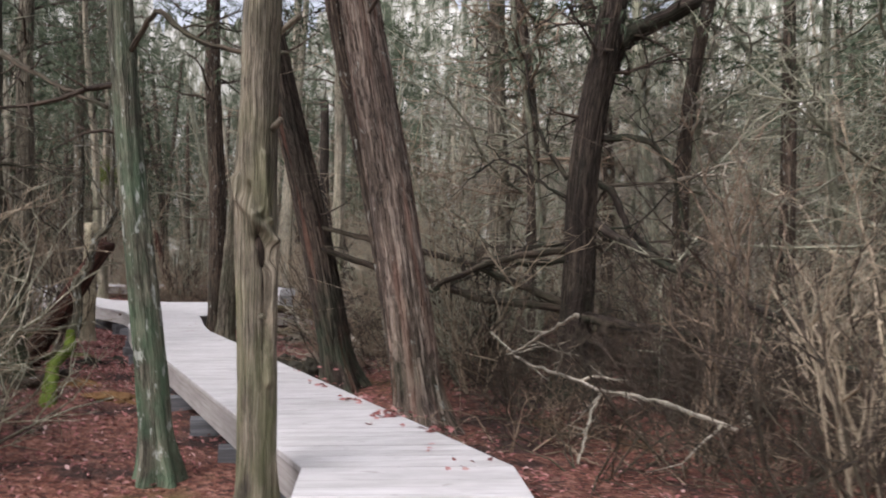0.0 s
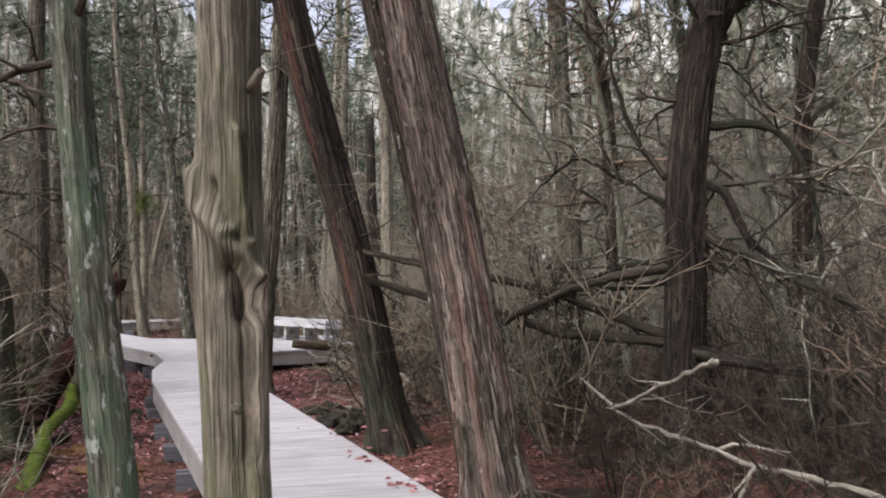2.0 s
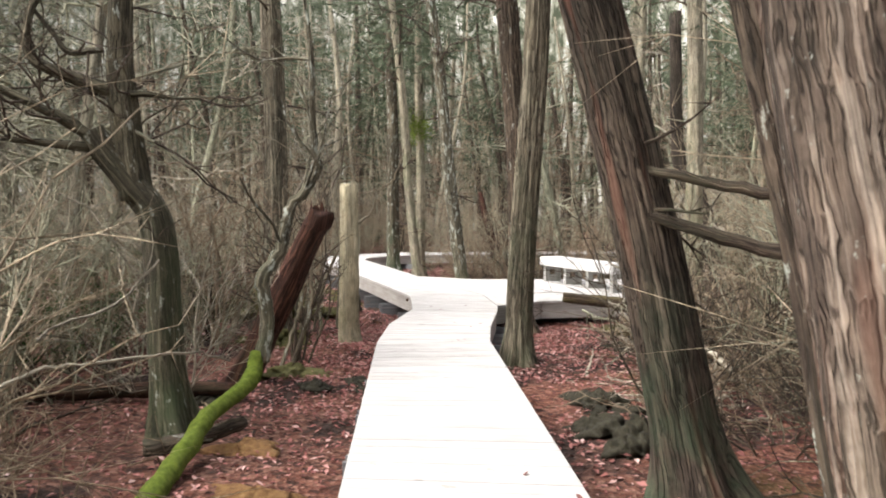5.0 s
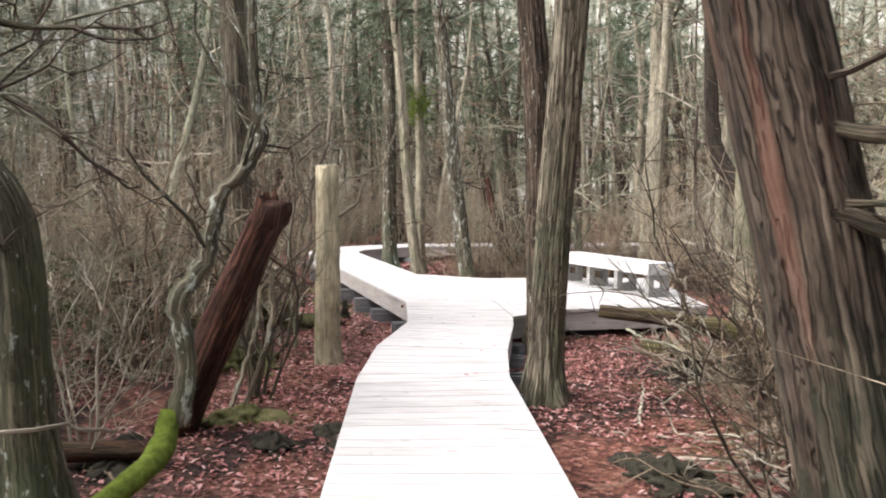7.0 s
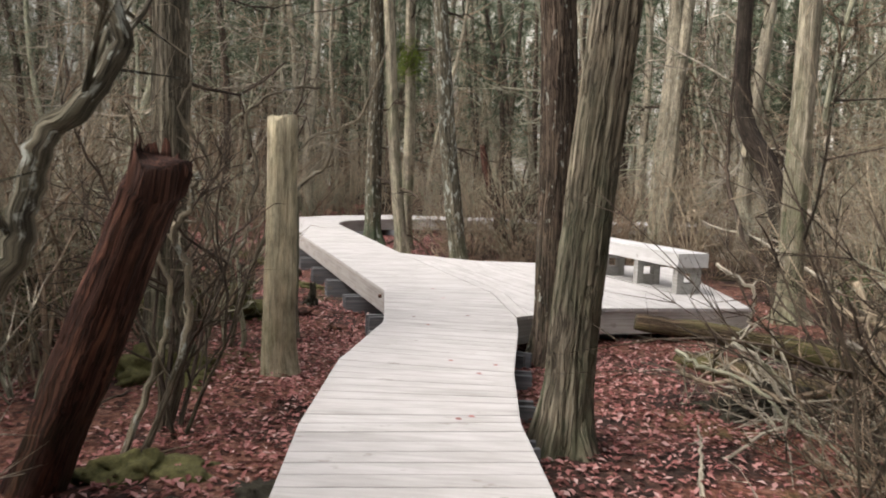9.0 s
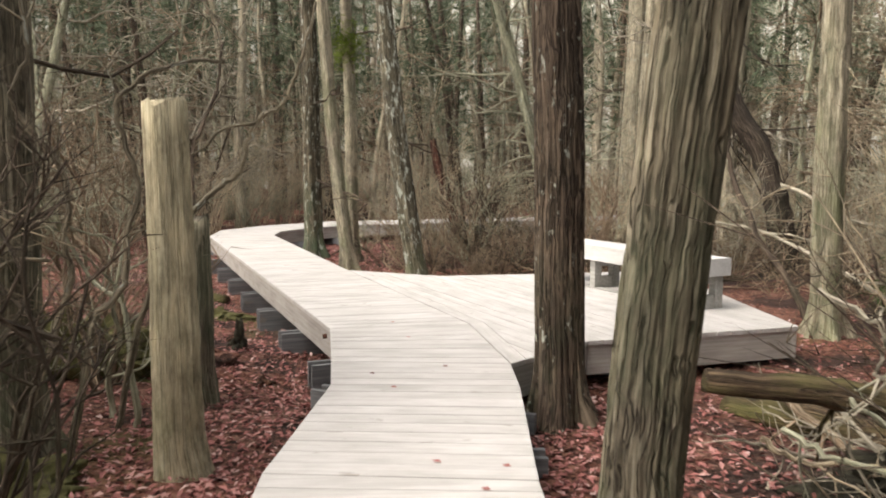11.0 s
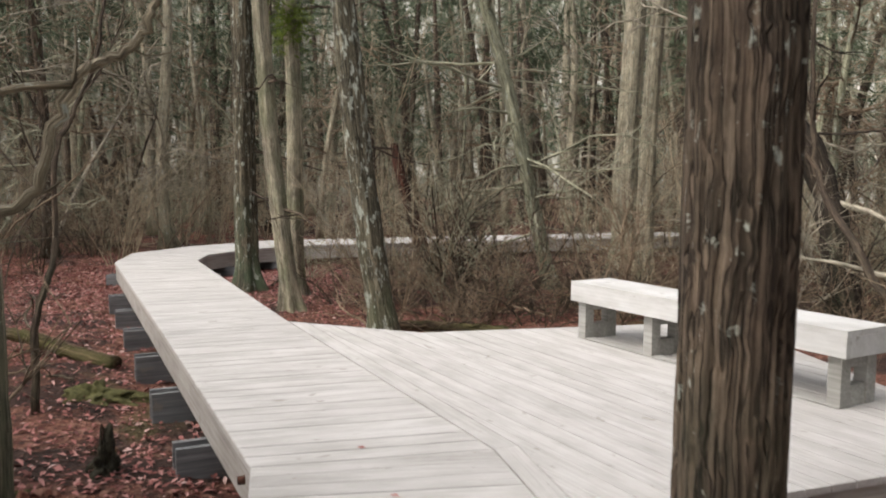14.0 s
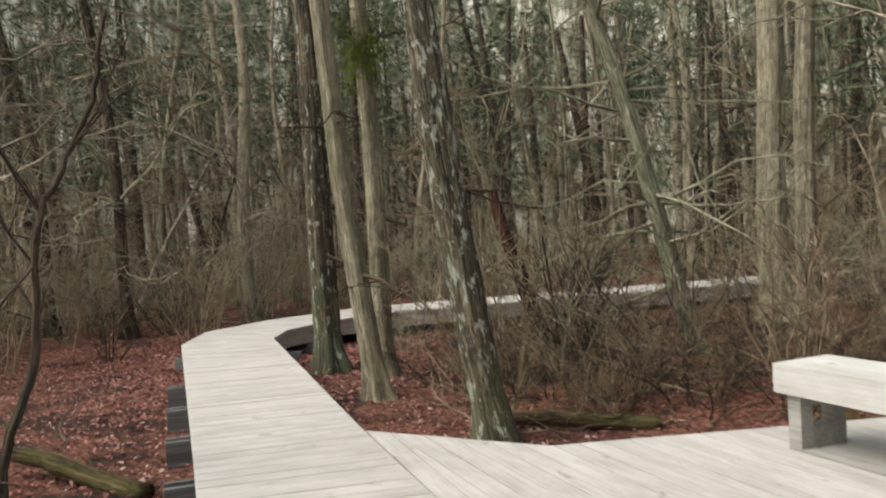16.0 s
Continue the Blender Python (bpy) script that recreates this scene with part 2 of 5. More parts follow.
def moss_material(name, a, b_):
    m, n, l, b = material(name, 0.95)
    v = n.new("ShaderNodeTexCoord").outputs["Object"]
    t = noise_tex(n, l, v, 22, 5, 0.7)
    l.new(ramp(n, l, t, [(0.3, a), (0.7, b_)]), b.inputs["Base Color"])
    bump(n, l, b, noise_tex(n, l, v, 90, 3, 0.7), 0.9, 0.02)
    return m


def foliage_material():
    m, n, l, b = material("cedar_foliage", 0.8)
    geo = n.new("ShaderNodeNewGeometry")
    col = ramp(n, l, geo.outputs["Random Per Island"], [(0.0, (0.035, 0.05, 0.028)), (0.5, (0.07, 0.092, 0.052)), (1.0, (0.12, 0.14, 0.085))])
    l.new(col, b.inputs["Base Color"])
    return m


GROUND = ground_material()
LEAVES = leaf_material()
MOSS = moss_material("bright_moss", (0.055, 0.085, 0.008), (0.17, 0.22, 0.03))
FOLIAGE = foliage_material()
EVERGREEN = moss_material("evergreen_sprays", (0.035, 0.06, 0.02), (0.10, 0.15, 0.05))
GOLD_MOSS = moss_material("golden_brown_moss", (0.12, 0.055, 0.025), (0.25, 0.15, 0.06))
OLIVE_MOSS = moss_material("olive_moss", (0.05, 0.05, 0.018), (0.16, 0.15, 0.06))
DARK_MOSS = moss_material("dark_peat_moss", (0.014, 0.012, 0.009), (0.06, 0.055, 0.035))


def woods_backdrop_material():
    m, n, l, b = material("distant_woods", 1.0)
    v = n.new("ShaderNodeTexCoord").outputs["Object"]
    mp = n.new("ShaderNodeMapping")
    mp.inputs["Scale"].default_value = (1.3, 1.3, 0.45)
    l.new(v, mp.inputs["Vector"])
    t = noise_tex(n, l, mp.outputs[0], 1.0, 6, 0.7)
    # the pale end of the ramp paints sky gaps and haze between far trees
    l.new(ramp(n, l, t, [(0.40, (0.06, 0.07, 0.045)), (0.52, (0.28, 0.28, 0.22)), (0.64, (0.72, 0.71, 0.65))]), b.inputs["Base Color"])
    return m


WOODS = woods_backdrop_material()

# ---- mesh helpers ----


class Soup:
    """Vertices and faces gathered for one mesh."""

    def __init__(self):
        self.v, self.f, self.g, self.n = [], [], [], 0

    def add(self, verts, faces, grain=None):
        self.v.append(np.asarray(verts, float).reshape(-1, 3))
        self.g.append(self.v[-1] if grain is None else grain)
        self.f.extend([tuple(i + self.n for i in q) for q in faces])
        self.n += len(self.v[-1])
        return self

    def mesh(self, name, mat, smooth=True):
        me = bpy.data.meshes.new(name)
        me.from_pydata(np.concatenate(self.v).tolist(), [], self.f)
        if smooth:
            me.polygons.foreach_set("use_smooth", [True] * len(me.polygons))
        me.materials.append(mat)
        me.attributes.new("grain", 'FLOAT_VECTOR', 'POINT').data.foreach_set("vector", np.concatenate(self.g).ravel())
        me.update()
        return me


def part(name, soup, mat, parent, label="", smooth=True):
    ob = new(name, soup.mesh(name, mat, smooth))
    if parent is not None:
        ob.parent = parent
    return tagged(ob, label)


def thing(name, at, label, category, group="", kind=""):
    ob = new(name)
    ob.location = at
    ob.empty_display_size = 0.1
    return tagged(ob, label, category, group, kind)


def smooth_path(pts, per=4):
    """Catmull-Rom through the given points."""
    p = np.array(pts, float)
    if len(p) < 3:
        return np.array([p[0] + (p[-1] - p[0]) * k / per for k in range(per + 1)])
    q = np.vstack([2 * p[0] - p[1], p, 2 * p[-1] - p[-2]])
    out = []
    for i in range(1, len(q) - 2):
        for k in range(per):
            u = k / per
            a, b, c, d = q[i - 1], q[i], q[i + 1], q[i + 2]
            out.append(0.5 * (2 * b + (c - a) * u + (2 * a - 5 * b + 4 * c - d) * u * u + (3 * b - a - 3 * c + d) * u ** 3))
    out.append(p[-1])
    return np.array(out)


def tube(soup, pts, radii, sides=6, shape=None, cap=True):
    """A tube along pts; shape(i, angles) gives a factor on the radius."""
    p = np.asarray(pts, float)
    n = len(p)
    tan = np.gradient(p, axis=0)
    tan /= np.linalg.norm(tan, axis=1)[:, None] + 1e-9
    ref = np.array([0.0, 1.0, 0.0]) if abs(tan[0][2]) > 0.6 else np.array([0.0, 0.0, 1.0])
    ang = np.arange(sides) * 2 * math.pi / sides
    verts = []
    for i in range(n):
        u = np.cross(ref, tan[i])
        u /= np.linalg.norm(u) + 1e-9
        w = np.cross(tan[i], u)
        k = radii[i] * (shape(i, ang) if shape else 1.0)
        k = np.broadcast_to(k, ang.shape)
        verts.append(p[i] + (np.cos(ang) * k)[:, None] * u + (np.sin(ang) * k)[:, None] * w)
    faces = []
    for i in range(n - 1):
        a, b = i * sides, (i + 1) * sides
        for j in range(sides):
            k = (j + 1) % sides
            faces.append((a + j, a + k, b + k, b + j))
    v = np.concatenate(verts)
    if cap:
        faces.append(tuple(range(sides - 1, -1, -1)))
        faces.append(tuple(range((n - 1) * sides, n * sides)))
    # the grain runs along the tube: round its middle radius, then along its length
    far = np.concatenate([[0.0], np.cumsum(np.linalg.norm(np.diff(p, axis=0), axis=1))])
    rm = float(np.mean(radii))
    ring = np.stack([np.cos(ang) * rm, np.sin(ang) * rm], 1)
    grain = np.concatenate([np.tile(ring, (n, 1)), np.repeat(far, sides)[:, None]], 1) + p[0]
    return soup.add(v, faces, grain)


def box(soup, a, b, width, z0, z1):
    """A beam from a to b (plan), width across, between two heights."""
    a, b = np.array(a[:2], float), np.array(b[:2], float)
    d = (b - a) / np.linalg.norm(b - a)
    s = np.array([-d[1], d[0]]) * width / 2
    c = [a - s, b - s, b + s, a + s]
    v = [(*q, z) for z in (z0, z1) for q in c]
    return soup.add(v, [(3, 2, 1, 0), (4, 5, 6, 7), (0, 1, 5, 4), (1, 2, 6, 5), (2, 3, 7, 6), (3, 0, 4, 7)])


def ridges(seed, count=26, amp=0.10, flute=0.10):
    """A furrowed, slightly fluted bark profile that drifts along the trunk."""
    r = np.random.default_rng(seed)
    ph = r.uniform(0, 6.28, 8)
    fr = [2, 3, 5, count // 2, count, count + 5, count + 11, 2 * count]
    am = [flute * .5, flute * .4, flute * .25, amp * .35, amp * .4, amp * .35, amp * .3, amp * .2]
    dr = r.normal(0, [0.01, 0.015, 0.02, 0.05, 0.07, 0.08, 0.09, 0.15])

    def shape(i, ang):
        k = np.ones_like(ang)
        for f, a, p0, d in zip(fr, am, ph, dr):
            wv = np.sin(f * ang + p0 + i * d * 3)
            k += a * (wv if f < 9 else -np.abs(wv) * 1.2 + 0.5)
        return k
    return shape


def wander(start, way, length, steps, bend, lift, rng):
    """A crooked branch line."""
    p, d = [np.array(start, float)], np.array(way, float) / np.linalg.norm(way)
    for _ in range(steps):
        d = d + rng.normal(0, bend, 3) + np.array([0, 0, lift])
        d /= np.linalg.norm(d)
        p.append(p[-1] + d * length / steps)
    return np.array(p)


def branching(soup, start, way, length, r0, rng, depth=2, kids=5, bend=0.22, lift=0.02, sides=4, spread=0.9):
    """A crooked branch with side branches; the last twigs are fine tapered spikes."""
    if depth == 0:
        d = np.array(way, float) / np.linalg.norm(way)
        u = np.cross(d, (0.3, 0.5, 0.8))
        u /= np.linalg.norm(u) + 1e-6
        w = np.cross(d, u)
        o, tip = np.array(start, float), np.array(start, float) + d * length + rng.normal(0, 0.1 * length, 3)
        soup.add([o + u * r0, o - u * r0 * 0.5 + w * r0 * 0.87, o - u * r0 * 0.5 - w * r0 * 0.87, tip], [(0, 1, 3), (1, 2, 3), (2, 0, 3)])
        return
    p = wander(start, way, length, 4, bend, lift, rng)
    tube(soup, p, np.linspace(r0, max(0.0022, r0 * 0.35), len(p)), sides, cap=False)
    for _ in range(kids):
        k = rng.integers(1, len(p))
        d = p[k] - p[k - 1]
        d = d / np.linalg.norm(d) + rng.normal(0, spread, 3) * np.array([1, 1, 0.7])
        branching(soup, p[k], d, length * rng.uniform(0.3, 0.65), max(0.0035, r0 * 0.55), rng, depth - 1, kids, bend, lift, max(3, sides - 1), spread)


# ---- plan of the ground ----


def ground_z(x, y):
    z = -0.42 + 0.08 * noise.noise((x * 0.35, y * 0.35, 3.1)) + 0.055 * noise.noise((x * 1.1, y * 1.1, 8.0)) + 0.02 * noise.noise((x * 3.1, y * 3.1, 1.0))
    # a washed-out hollow along the foot of the long straight walkway
    u = max(0.0, min(1.0, ((x + 7.4) * -7.6 + (y - 17.6) * 6.4) / 98.7))
    z -= 0.10 * math.exp(-((x + 7.4 + 7.6 * u) ** 2 + (y - 17.6 - 6.4 * u) ** 2) / 0.45)
    return z + 0.06 * max(0.0, min(1.0, (x + 0.8 * (y - 8) / 1.3) / 3.0))


SEG_A = np.array([(2.2, -4.2), (0.43, 6.62), (-4.67, 13.9), (-5.3, 14.95), (-5.93, 16.35), (-7.0, 18.0)])
SEG_B = np.array([(-7.0, 18.0), (-14.55, 24.3), (-15.25, 25.4), (-15.3, 26.8), (-14.7, 28.3), (-13.1, 29.75), (-11.0, 31.7), (-8.0, 34.5)])


PLAT_CORE = np.array([(-6.6, 19.4), (-5.6, 20.6)])


def off_path(x, y):
    """Distance from the walkway's middle line (numbers or arrays)."""
    x, y = np.asarray(x, float), np.asarray(y, float)
    best = np.full(x.shape, 1e9)
    for line, less in ((SEG_A, 0.0), (SEG_B, 0.0), (PLAT_CORE, 1.6)):
        for a, b in zip(line[:-1], line[1:]):
            d = b - a
            u = np.clip(((x - a[0]) * d[0] + (y - a[1]) * d[1]) / (d @ d), 0, 1)
            best = np.minimum(best, np.hypot(x - a[0] - u * d[0], y - a[1] - u * d[1]) - less)
    return best


def build_ground():
    xs = np.concatenate([[-400, -150, -70, -45], np.arange(-30, 14, 0.22), [22, 45, 150, 400]])
    ys = np.concatenate([[-400, -120, -40, -15], np.arange(-6, 42, 0.22), [55, 90, 200, 500]])
    v = [(x, y, ground_z(x, y) if -31 < x < 15 and -7 < y < 43 else -0.42) for y in ys for x in xs]
    w = len(xs)
    f = [(j * w + i, j * w + i + 1, (j + 1) * w + i + 1, (j + 1) * w + i) for j in range(len(ys) - 1) for i in range(w - 1)]
    s = Soup().add(v, f)
    tagged(part("ground", s, GROUND, None), "swamp floor of rust leaf mould, wet peat and moss", "ground", kind="structure")


build_ground()

# ---- boardwalk ----
GAP = 0.006


def clip(poly, point, normal):
    """The part of a plan polygon on the side that normal points away from."""
    out = []
    for i in range(len(poly)):
        a, b = poly[i], poly[(i + 1) % len(poly)]
        da, db = (a - point) @ normal, (b - point) @ normal
        if da <= 0:
            out.append(a)
        if (da < 0 < db) or (db < 0 < da):
            out.append(a + (b - a) * da / (da - db))
    return out


def board(poly, along, parent, rng, mat=DECK, thick=0.038):
    """One deck board over a plan polygon, its grain along its length, arrises worn."""
    poly = [np.array(q, float) for q in poly]
    mid = sum(poly) / len(poly)
    d = np.array(along, float) / np.linalg.norm(along)
    s = np.array([-d[1], d[0]])
    loc = [np.array([(q - mid) @ d, (q - mid) @ s]) for q in poly]
    area = sum(a[0] * b[1] - b[0] * a[1] for a, b in zip(loc, loc[1:] + loc[:1]))
    if area < 0:
        loc.reverse()
    if abs(area) < 0.004:
        return
    n = len(loc)
    inset = [q * (1 - 0.005 / max(0.04, np.linalg.norm(q))) for q in loc]
    top = rng.uniform(-0.0015, 0.0015)
    v = [(*q, -thick) for q in loc] + [(*q, top - 0.004) for q in loc] + [(*q, top) for q in inset]
    f = [tuple(range(n - 1, -1, -1)), tuple(range(2 * n, 3 * n))]
    for k in (0, 1):
        f += [(k * n + i, k * n + (i + 1) % n, (k + 1) * n + (i + 1) % n, (k + 1) * n + i) for i in range(n)]
    ob = part("board", Soup().add(v, f), mat, parent, smooth=False)
    ob.location = (*mid, 0)
    ob.rotation_euler = (0, 0, math.atan2(d[1], d[0]))


def region(poly, along, pitch, parent, rng):
    """Parallel boards running along a direction over a convex plan polygon."""
    poly = [np.array(q, float) for q in poly]
    d = np.array(along, float) / np.linalg.norm(along)
    s = np.array([-d[1], d[0]])
    lo, hi = min(q @ s for q in poly), max(q @ s for q in poly)
    k = lo
    while k < hi - 0.01:
        strip = clip(clip(poly, s * (k + pitch - GAP), s), s * k, -s)
        if len(strip) > 2:
            board(strip, d, parent, rng)
        k += pitch


def fan(left, right, parent, rng, pitch=0.146):
    """Boards laid across between two edges that are given station by station."""
    for (a, b), (c, d) in zip(zip(left[:-1], left[1:]), zip(right[:-1], right[1:])):
        a, b, c, d = (np.array(q, float) for q in (a, b, c, d))
        n = max(1, round((np.linalg.norm(b - a) + np.linalg.norm(d - c)) / 2 / pitch))
        for i in range(n):
            u0, u1 = i / n, (i + 1) / n
            g = GAP / 2 / max(0.05, np.linalg.norm(b - a) / n) / n, GAP / 2 / max(0.05, np.linalg.norm(d - c) / n) / n
            board([a + (b - a) * (u0 + g[0]), c + (d - c) * (u0 + g[1]), c + (d - c) * (u1 - g[1]), a + (b - a) * (u1 - g[0])],
                  c + d - a - b, parent, rng)


# plan of the decks
L_START, L_BEND, L_TURN = (2.2, -4.2), (-0.20, 6.50), (-5.12, 13.5)
R_START, R_BEND, R_TURN = (3.39, -3.93), (1.05, 6.86), (-4.2, 14.27)
L_MID, L_LOW, L_CORNER = (-5.86, 14.72), (-6.47, 16.08), (-7.53, 17.53)
R_MID, R_LOW, NOTCH, R_CORNER = (-4.73, 15.22), (-5.40, 16.60), (-5.68, 17.10), (-6.58, 18.26)
JOIN = (-9.62, 20.80)
L_FAR, R_FAR = (-15.08, 23.90), (-14.10, 24.68)
FAR_LEFT = [L_FAR, (-15.93, 25.1), (-16.02, 26.6), (-15.5, 28.5), (-13.75, 30.1), (-11.4, 32.3), (-8.4, 35.1)]
FAR_RIGHT = [R_FAR, (-14.6, 25.5), (-14.66, 26.7), (-14.2, 27.9), (-12.8, 29.2), (-10.6, 31.3), (-7.6, 34.1)]
Q_FRONT, R_PLAT, S_PLAT, P_PLAT = (-5.43, 18.05), (-4.03, 19.43), (-5.87, 22.58), (-8.24, 20.85)

walk_way = thing("boardwalk", (0, 0, 0), "raised boardwalk of silvered grey planks on low plank sleepers", "boardwalk", kind="structure")
deck_rng = np.random.default_rng(3)
fan([L_START, L_BEND], [R_START, R_BEND], walk_way, deck_rng)
fan([L_BEND, L_TURN, L_MID, L_LOW], [R_BEND, R_TURN, R_MID, R_LOW], walk_way, deck_rng)
fan([L_LOW, (-6.83, 16.58), L_CORNER], [R_LOW, NOTCH, R_CORNER], walk_way, deck_rng)
fan([L_CORNER, (-9.0 - 1.41, 20.8 - 0.83)], [R_CORNER, JOIN], walk_way, deck_rng)
fan([(-10.41, 19.97), L_FAR], [JOIN, R_FAR], walk_way, deck_rng)
fan(FAR_LEFT, FAR_RIGHT, walk_way, deck_rng)

platform = thing("viewing_platform", (0, 0, 0), "wide deck platform of silvered planks beside the boardwalk", "deck", kind="structure")
plat_poly = [NOTCH, Q_FRONT, R_PLAT, S_PLAT, P_PLAT, JOIN, R_CORNER]
PLAT_WAY = (0.80, -0.60)


def plat_regions():
    """Border boards along the join, then the boards of the platform proper."""
    j, c, n, q = (np.array(p) for p in (JOIN, R_CORNER, NOTCH, Q_FRONT))
    d, e = (c - j) / np.linalg.norm(c - j), (n - c) / np.linalg.norm(n - c)
    s, r = np.array([-d[1], d[0]]), np.array([-e[1], e[0]])
    m = (s + r) / (1 + s @ r)
    f = (q - n) / np.linalg.norm(q - n)
    f = f / (f @ r)
    board([j + s * 0.008 + d * 0.01, c + m * 0.008, c + m * 0.138, j + s * 0.138 + d * 0.15], d, platform, deck_rng)
    board([c + m * 0.008, n + f * 0.008, n + f * 0.138, c + m * 0.138], e, platform, deck_rng)
    inner = [n + f * 0.145, q, np.array(R_PLAT), np.array(S_PLAT), np.array(P_PLAT), j + s * 0.145 + d * 0.16, c + m * 0.145]
    region(inner, PLAT_WAY, 0.146, platform, deck_rng)


plat_regions()


def rim(a, b, parent, inset=0.0, thick=0.04, z0=-0.275, z1=-0.039):
    a, b = np.array(a, float), np.array(b, float)
    d = (b - a) / np.linalg.norm(b - a)
    length = np.linalg.norm(b - a)
    s = Soup()
    box(s, (-length / 2, inset), (length / 2, inset), thick, z0, z1)
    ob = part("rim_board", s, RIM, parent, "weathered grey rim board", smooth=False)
    ob.location = (*((a + b) / 2), 0)
    ob.rotation_euler = (0, 0, math.atan2(d[1], d[0]))


def rims(line, parent, side):
    for a, b in zip(line[:-1], line[1:]):
        rim(a, b, parent, inset=-0.036 * side)


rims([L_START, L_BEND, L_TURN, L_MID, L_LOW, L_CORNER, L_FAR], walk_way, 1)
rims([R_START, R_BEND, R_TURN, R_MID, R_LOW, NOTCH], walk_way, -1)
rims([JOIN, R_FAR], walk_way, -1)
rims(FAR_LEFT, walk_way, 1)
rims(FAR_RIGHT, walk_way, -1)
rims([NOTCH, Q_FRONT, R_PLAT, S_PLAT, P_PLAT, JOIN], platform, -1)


def bent(a, b, parent, over=0.27):
    """A pair of sleeper planks on edge under the deck, their ends showing past the rim, on short posts."""
    a, b = np.array(a, float), np.array(b, float)
    d = (b - a) / np.linalg.norm(b - a)
    s = np.array([-d[1], d[0]])
    a, b = a - d * over, b + d * over
    for k in (-1, 1):
        q = Soup()
        length = np.linalg.norm(b - a)
        box(q, (-length / 2, 0), (length / 2, 0), 0.042, -0.54, -0.277)
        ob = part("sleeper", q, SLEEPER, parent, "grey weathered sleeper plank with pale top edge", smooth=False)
        ob.location = (*((a + b) / 2 + s * k * 0.07), 0)
        ob.rotation_euler = (0, 0, math.atan2(d[1], d[0]))
    for u in (0.28, 0.72):
        c = a + (b - a) * u
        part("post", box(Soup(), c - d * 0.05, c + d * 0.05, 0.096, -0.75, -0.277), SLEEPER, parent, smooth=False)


def bents(left, right, step, parent, over=0.27):
    for (a, b), (c, d) in zip(zip(left[:-1], left[1:]), zip(right[:-1], right[1:])):
        a, b, c, d = (np.array(q, float) for q in (a, b, c, d))
        n = max(1, round(np.linalg.norm((a + c - b - d) / 2) / step))
        for i in range(n):
            u = (i + 0.5) / n
            bent(a + (b - a) * u, c + (d - c) * u, parent, over)


bents([L_START, L_BEND, L_TURN], [R_START, R_BEND, R_TURN], 1.22, walk_way, 0.09)
bents([L_TURN, L_LOW, L_CORNER], [R_TURN, R_LOW, NOTCH], 1.0, walk_way, 0.12)
along = np.array(L_FAR) - np.array(L_CORNER)
along /= np.linalg.norm(along)
across = np.array([along[1], -along[0]])
for k in range(7):
    c = np.array(L_CORNER) + along * (-0.05 + 1.365 * k)
    bent(c, c + across * 1.22, walk_way, 0.19)
bents(FAR_LEFT[:4], FAR_RIGHT[:4], 1.3, walk_way)
bents([(-5.9, 17.9), (-6.9, 21.4)], [(-5.15, 18.3), (-5.0, 20.6)], 1.1, platform, 0.0)

bolt = tube(Soup(), [(-7.575, 17.545, -0.075), (-7.600, 17.520, -0.075)], [0.022, 0.020], 10)
part("bolt_head", bolt, ROTTEN, walk_way, "dark rusted bolt head")

# ---- bench ----


def build_bench():
    a, b = np.array((-7.00, 21.22)), np.array((-4.935, 19.715))
    length = np.linalg.norm(b - a)
    d = (b - a) / length
    depth = 0.43
    bench = thing("bench", (*a, 0.0), "pale grey wooden bench with boxed seat on four framed legs", "bench")
    bench.rotation_euler = (0, 0, math.atan2(d[1], d[0]))
    top, th = 0.485, 0.165
    s = Soup()
    for i in range(3):
        y0 = i * depth / 3
        box(s, (0, y0 + depth / 6), (length, y0 + depth / 6), depth / 3 - 0.004, top - 0.038, top)
    part("seat", s, BENCH, bench, "pale smooth seat planks", smooth=False)
    for y in (0.019, depth - 0.019):
        part("apron", box(Soup(), (0.0, y), (length, y), 0.038, top - th, top - 0.039), BENCH, bench, smooth=False)
    for x in (0.019, length - 0.019):
        part("end_panel", box(Soup(), (x, 0.039), (x, depth - 0.039), 0.038, top - th, top - 0.039), BENCH, bench, smooth=False)
    lz = top - th + 0.02
    for x in (0.10, 0.10 + (length - 0.2) / 3, 0.10 + 2 * (length - 0.2) / 3, length - 0.10):
        leg = part("leg", box(Soup(), (x, 0.045), (x, 0.135), 0.09, 0.002, lz), BENCH_LEG, bench, "grey framed bench leg", smooth=False)
        part("back_post", box(Soup(), (x, depth - 0.135), (x, depth - 0.045), 0.09, 0.002, lz), BENCH_LEG, leg, smooth=False)
        part("lower_rail", box(Soup(), (x, 0.136), (x, depth - 0.136), 0.075, 0.002, 0.13), BENCH_LEG, leg, smooth=False)
        part("upper_rail", box(Soup(), (x, 0.136), (x, depth - 0.136), 0.075, 0.245, lz), BENCH_LEG, leg, smooth=False)
    part("skid", box(Soup(), (0.06, 0.09), (length - 0.06, 0.09), 0.11, 0.0015, 0.012), BENCH_LEG, bench, smooth=False)


build_bench()

# ---- measured trees ----


def trunk_soup(line, radii, seed, sides=44, amp=0.10, flute=0.12, per=9, extra=None):
    p = smooth_path(line, per)
    r = np.interp(np.linspace(0, 1, len(p)), np.linspace(0, 1, len(radii)), radii)
    sh = ridges(seed, 20 if sides > 30 else 9, amp, flute)
    rr = np.random.default_rng(seed + 500)
    wob = rr.normal(0, 0.015, len(p)) if sides > 30 else np.zeros(len(p))

    def shape(i, ang):
        k = sh(i, ang) + wob[i]
        return k * extra(p[i][2], ang) if extra else k
    return tube(Soup(), p, r, sides, shape)


